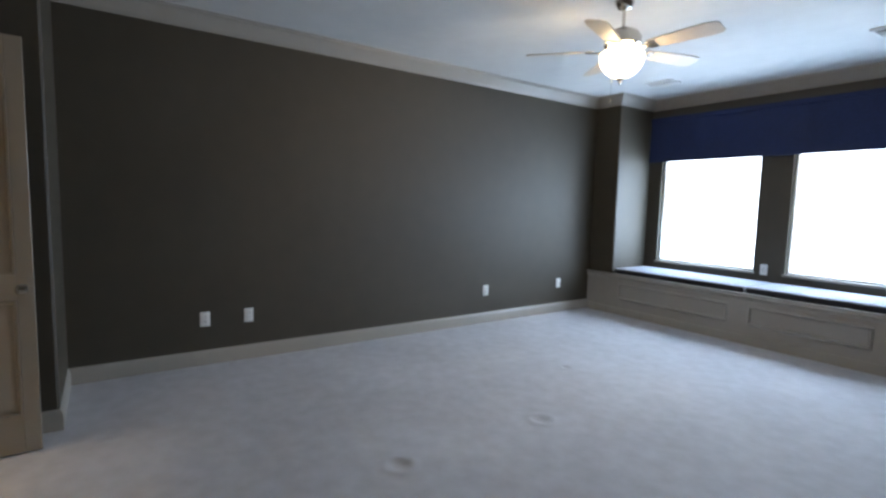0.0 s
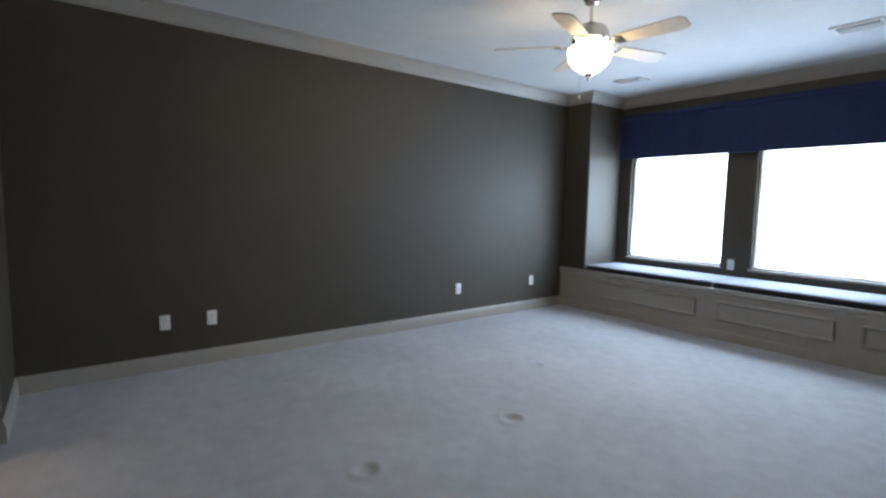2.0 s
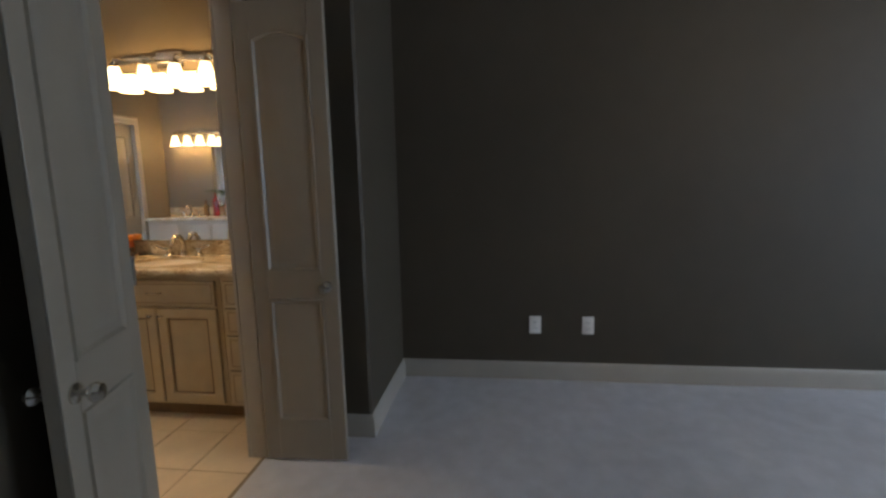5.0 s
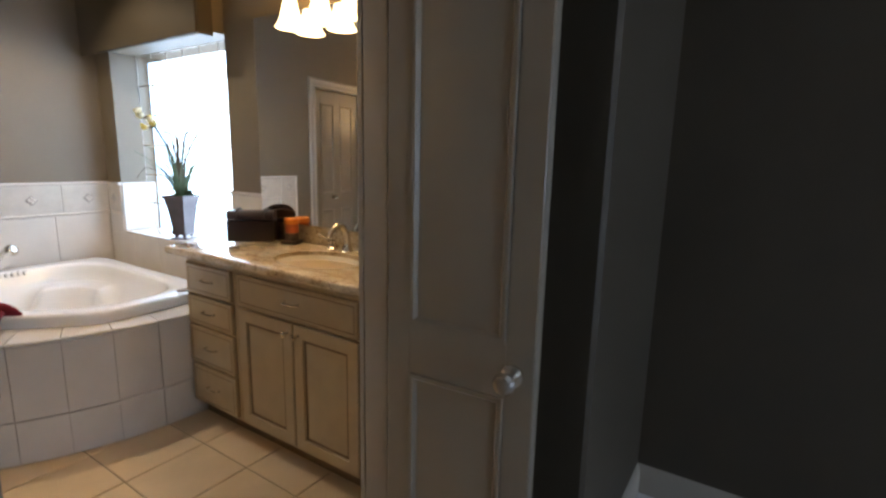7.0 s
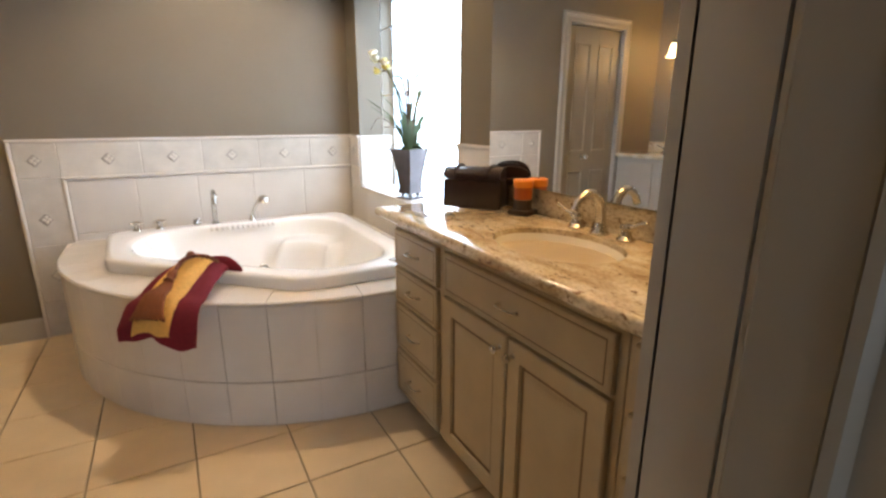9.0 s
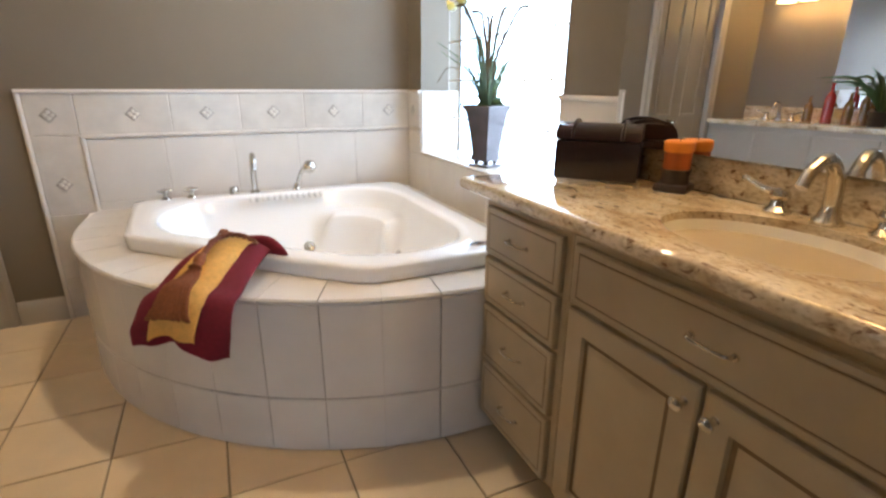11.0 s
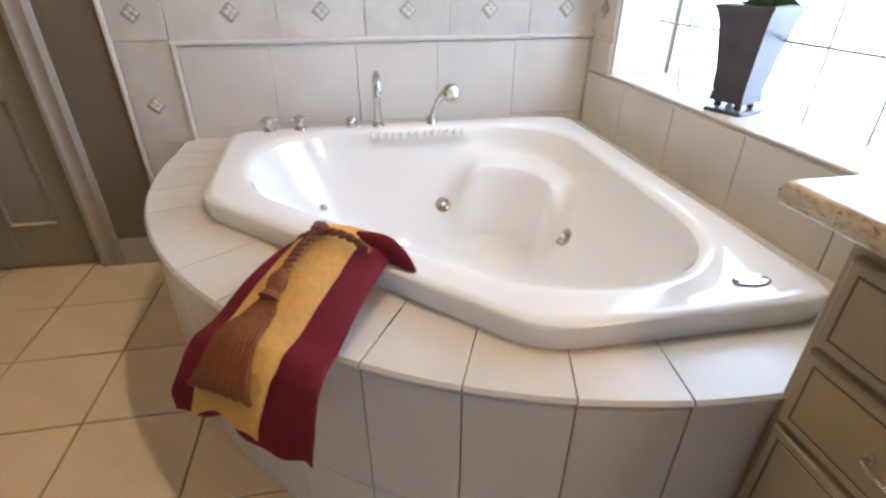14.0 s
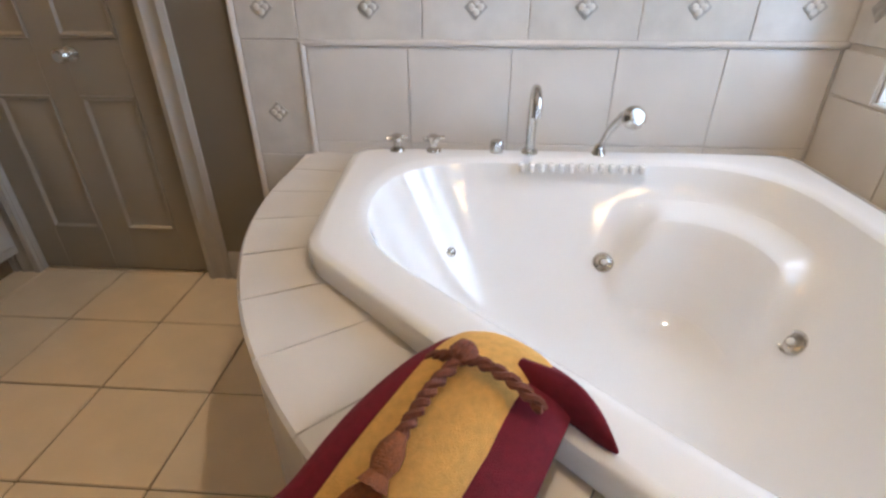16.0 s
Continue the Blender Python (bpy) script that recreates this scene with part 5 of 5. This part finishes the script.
far_vanity()
vanity_light(XBW, 4.80, 2.02, -1, 4, 0.17)


# ---- wall tiles and floor tiles, last ----
def splash():
    """Tiled splash on the two walls round the tub: field tiles, a band with diamond accents and rounded trim."""
    t = thing("tile_splash", "white marbled tile splash with raised trim and diamond accents round the tub", "tile splash", "", "structure")
    x0, top, band = 1.085, 1.14, 0.925
    inner = 1.305
    part("bed", box((x0 + 0.01, YT - 0.006, 0.0), (XT, YT - 0.0005, top - 0.004)), M_WGROUT, t)
    part("bed", box((XT - 0.006, VY1 + 0.1, DECK), (XT - 0.0005, YT - 0.006, SILL)), M_WGROUT, t)
    part("bed", box((XT - 0.006, WY1, SILL), (XT - 0.0005, YT - 0.006, top - 0.004)), M_WGROUT, t)
    part("bed", box((XV - 0.006, YJ, COUNTER), (XV - 0.0005, WY0, top - 0.004)), M_WGROUT, t)
    g = 0.0010

    def tile(a, b, mtl, parent=t):
        part("tile", box(a, b, 0.0025), mtl, parent)
    step = 0.332
    x = inner + 0.014
    while x < XT - 0.02:
        e = min(x + step, XT - 0.013)
        for z0, z1 in ((DECK - 0.006, 0.60), (0.60, band - 0.012)):
            tile((x + g, YT - 0.013, z0 + g), (e - g, YT - 0.006, z1 - g), M_WTILE)
        x += step
    cells = [1.104, 1.30, 1.70, 2.03, 2.365, 2.70, XT - 0.013]
    for a, b in zip(cells, cells[1:]):
        tile((a + g, YT - 0.013, band + 0.008 + g), (b - g, YT - 0.006, top - 0.012 - g), M_BAND)
    for z0, z1 in ((0.005, 0.22), (0.22, 0.55), (0.55, 0.925 + 0.008)):
        tile((1.104 + g, YT - 0.013, z0 + g), (inner - 0.004 - g, YT - 0.006, z1 - g), M_BAND)
    pencil = [(0, -0.010), (0.016, -0.010), (0.021, -0.004), (0.021, 0.004), (0.016, 0.010), (0, 0.010)]
    part("pencil_trim", sweep([(XT - 0.006, YT - 0.002, band), (inner, YT - 0.002, band)], pencil), M_WTILE, t)
    part("pencil_trim", tube([(inner + 0.002, YT - 0.012, DECK), (inner + 0.002, YT - 0.012, band)], 0.0105, 10), M_WTILE, t)
    part("bullnose", sweep([(XT - 0.006, YT - 0.001, top - 0.006), (x0, YT - 0.001, top - 0.006)], pencil), M_WTILE, t)
    part("bullnose", tube([(x0 + 0.008, YT - 0.010, 0.0), (x0 + 0.008, YT - 0.010, top - 0.004)], 0.011, 10), M_WTILE, t)
    # window wall
    y = YT - 0.014
    while y > VY1 + 0.12:
        e = max(y - step, VY1 + 0.11)
        tile((XT - 0.013, e + g, DECK - 0.006), (XT - 0.006, y - g, SILL - 0.004), M_WTILE)
        y -= step
    tile((XT - 0.013, WY1 + 0.003, SILL), (XT - 0.006, YT - 0.015, band - 0.012), M_WTILE)
    tile((XT - 0.013, WY1 + 0.003, band + 0.008), (XT - 0.006, YT - 0.015, top - 0.012), M_BAND)
    tile((XV - 0.013, YJ + 0.003, COUNTER + 0.002), (XV - 0.006, WY0 - 0.002, top - 0.012), M_WTILE)
    part("bullnose", sweep([(XV - 0.001, YJ, top - 0.006), (XV - 0.001, WY0, top - 0.006)], pencil), M_WTILE, t)
    part("bullnose", sweep([(XT - 0.001, WY1, top - 0.006), (XT - 0.001, YT - 0.012, top - 0.006)], pencil), M_WTILE, t)
    # reveal of the window, tiled to the same height
    tile((XT, WY1 - 0.008, SILL + 0.012), (XT + 0.235, WY1 - 0.0005, top), M_WTILE)
    tile((XV, WY0 + 0.0005, SILL + 0.012), (XT + 0.235, WY0 + 0.008, top), M_WTILE)
    for x, z in ((1.194, 1.028), (1.535, 1.028), (1.867, 1.028), (2.2, 1.028), (2.531, 1.028), (2.86, 1.028), (1.194, 0.70), (1.194, 0.37)):
        d = part("diamond_accent", box((-0.026, -0.004, -0.026), (0.026, 0.0, 0.026), 0.0035, pose(0, 0, 0, 0, 45, 0)), M_ACCENT, t, "grey relief diamond accent", pose(x, YT - 0.0125, z))
        bm = bmesh.new()
        for k in range(4):
            a = radians(90 * k)
            add_lathe(bm, [(0, -0.004), (0.011, 0), (0.007, 0.004), (0, 0.005)], 10, pose(0.014 * math.cos(a), -0.004, 0.014 * math.sin(a), 90, 0, 0))
        part("rosette", bm, M_BAND, d)
    d = part("diamond_accent", box((-0.004, -0.026, -0.026), (0.0, 0.026, 0.026), 0.002, pose(0, 0, 0, 45, 0, 0)), M_ACCENT, t, "grey relief diamond accent", pose(XT - 0.0125, 5.20, 1.028))


splash()


def deck_tiles():
    n = 13
    for k in range(n):
        a0, a1 = A0 + (A1 - A0) * k / n, A0 + (A1 - A0) * (k + 1) / n
        for z0, z1 in ((0.004, 0.205), (0.208, DECK - 0.018)):
            part("tile", curved_tile(TR - 0.013, TR - 0.003, a0, a1, z0, z1), M_WTILE, deck)
        part("tile", curved_tile(TR - 0.280, TR + 0.004, a0, a1, DECK - 0.016, DECK, 3, 0.007), M_WTILE, deck)
    for x0, x1 in ((1.30, 1.5), (1.5, 1.83), (1.83, 2.16), (2.16, 2.5), (2.5, 2.83), (2.83, XT - 0.012)):
        part("tile", box((x0, 5.15, DECK - 0.010), (x1 - 0.003, YT - 0.014, DECK - 0.001), 0.003), M_WTILE, deck)
    part("tile", box((TC[0] + 0.003, VY1 + 0.008, DECK - 0.012), (2.848, 3.82, DECK - 0.0008), 0.004), M_WTILE, deck)
    for k in range(5):
        y = VY1 + 0.01 + 0.345 * k
        part("tile", box((2.83, y, DECK - 0.010), (XT - 0.014, min(y + 0.342, 5.148), DECK - 0.0014), 0.003), M_WTILE, deck)


deck_tiles()


def floor_tiles():
    f = tagged(part("floor_bath", box((XBW, YB - 0.065, -0.02), (XV, YT + 0.12, -0.006)), M_GROUT), "cream ceramic tile floor with tan grout", "floor", "", "structure")
    sx, sy, g = 0.350, 0.325, 0.0028
    cache = {}
    x = 1.437 - sx * 6
    while x < XV:
        y = 4.335 - sy * 7
        while y < YT + 0.1:
            a, b = max(x, XBW), min(x + sx, XV)
            c, d = max(y, YB - 0.065), min(y + sy, YT + 0.12)
            if b - a > 0.03 and d - c > 0.03 and not (a > 2.75 and c > YB) and math.hypot(max(0, TC[0] - b), max(0, TC[1] - d)) > 0.1 and not (a > 1.75 and c > 4.35):
                key = (round(b - a, 3), round(d - c, 3))
                if key not in cache:
                    cache[key] = mesh_of("tile", box((g, g, -0.008), (key[0] - g, key[1] - g, 0.0), 0.0025), M_TILE)
                o = new("tile", cache[key])
                o.parent, o.location = f, (a, c, 0)
            y += sy
        x += sx
    setting("threshold", box((DOOR_L, YB - 0.075, -0.004), (DOOR_R, YB - 0.055, 0.004), 0.003), M_GROUT, "thin strip between carpet and tile", "threshold")


floor_tiles()
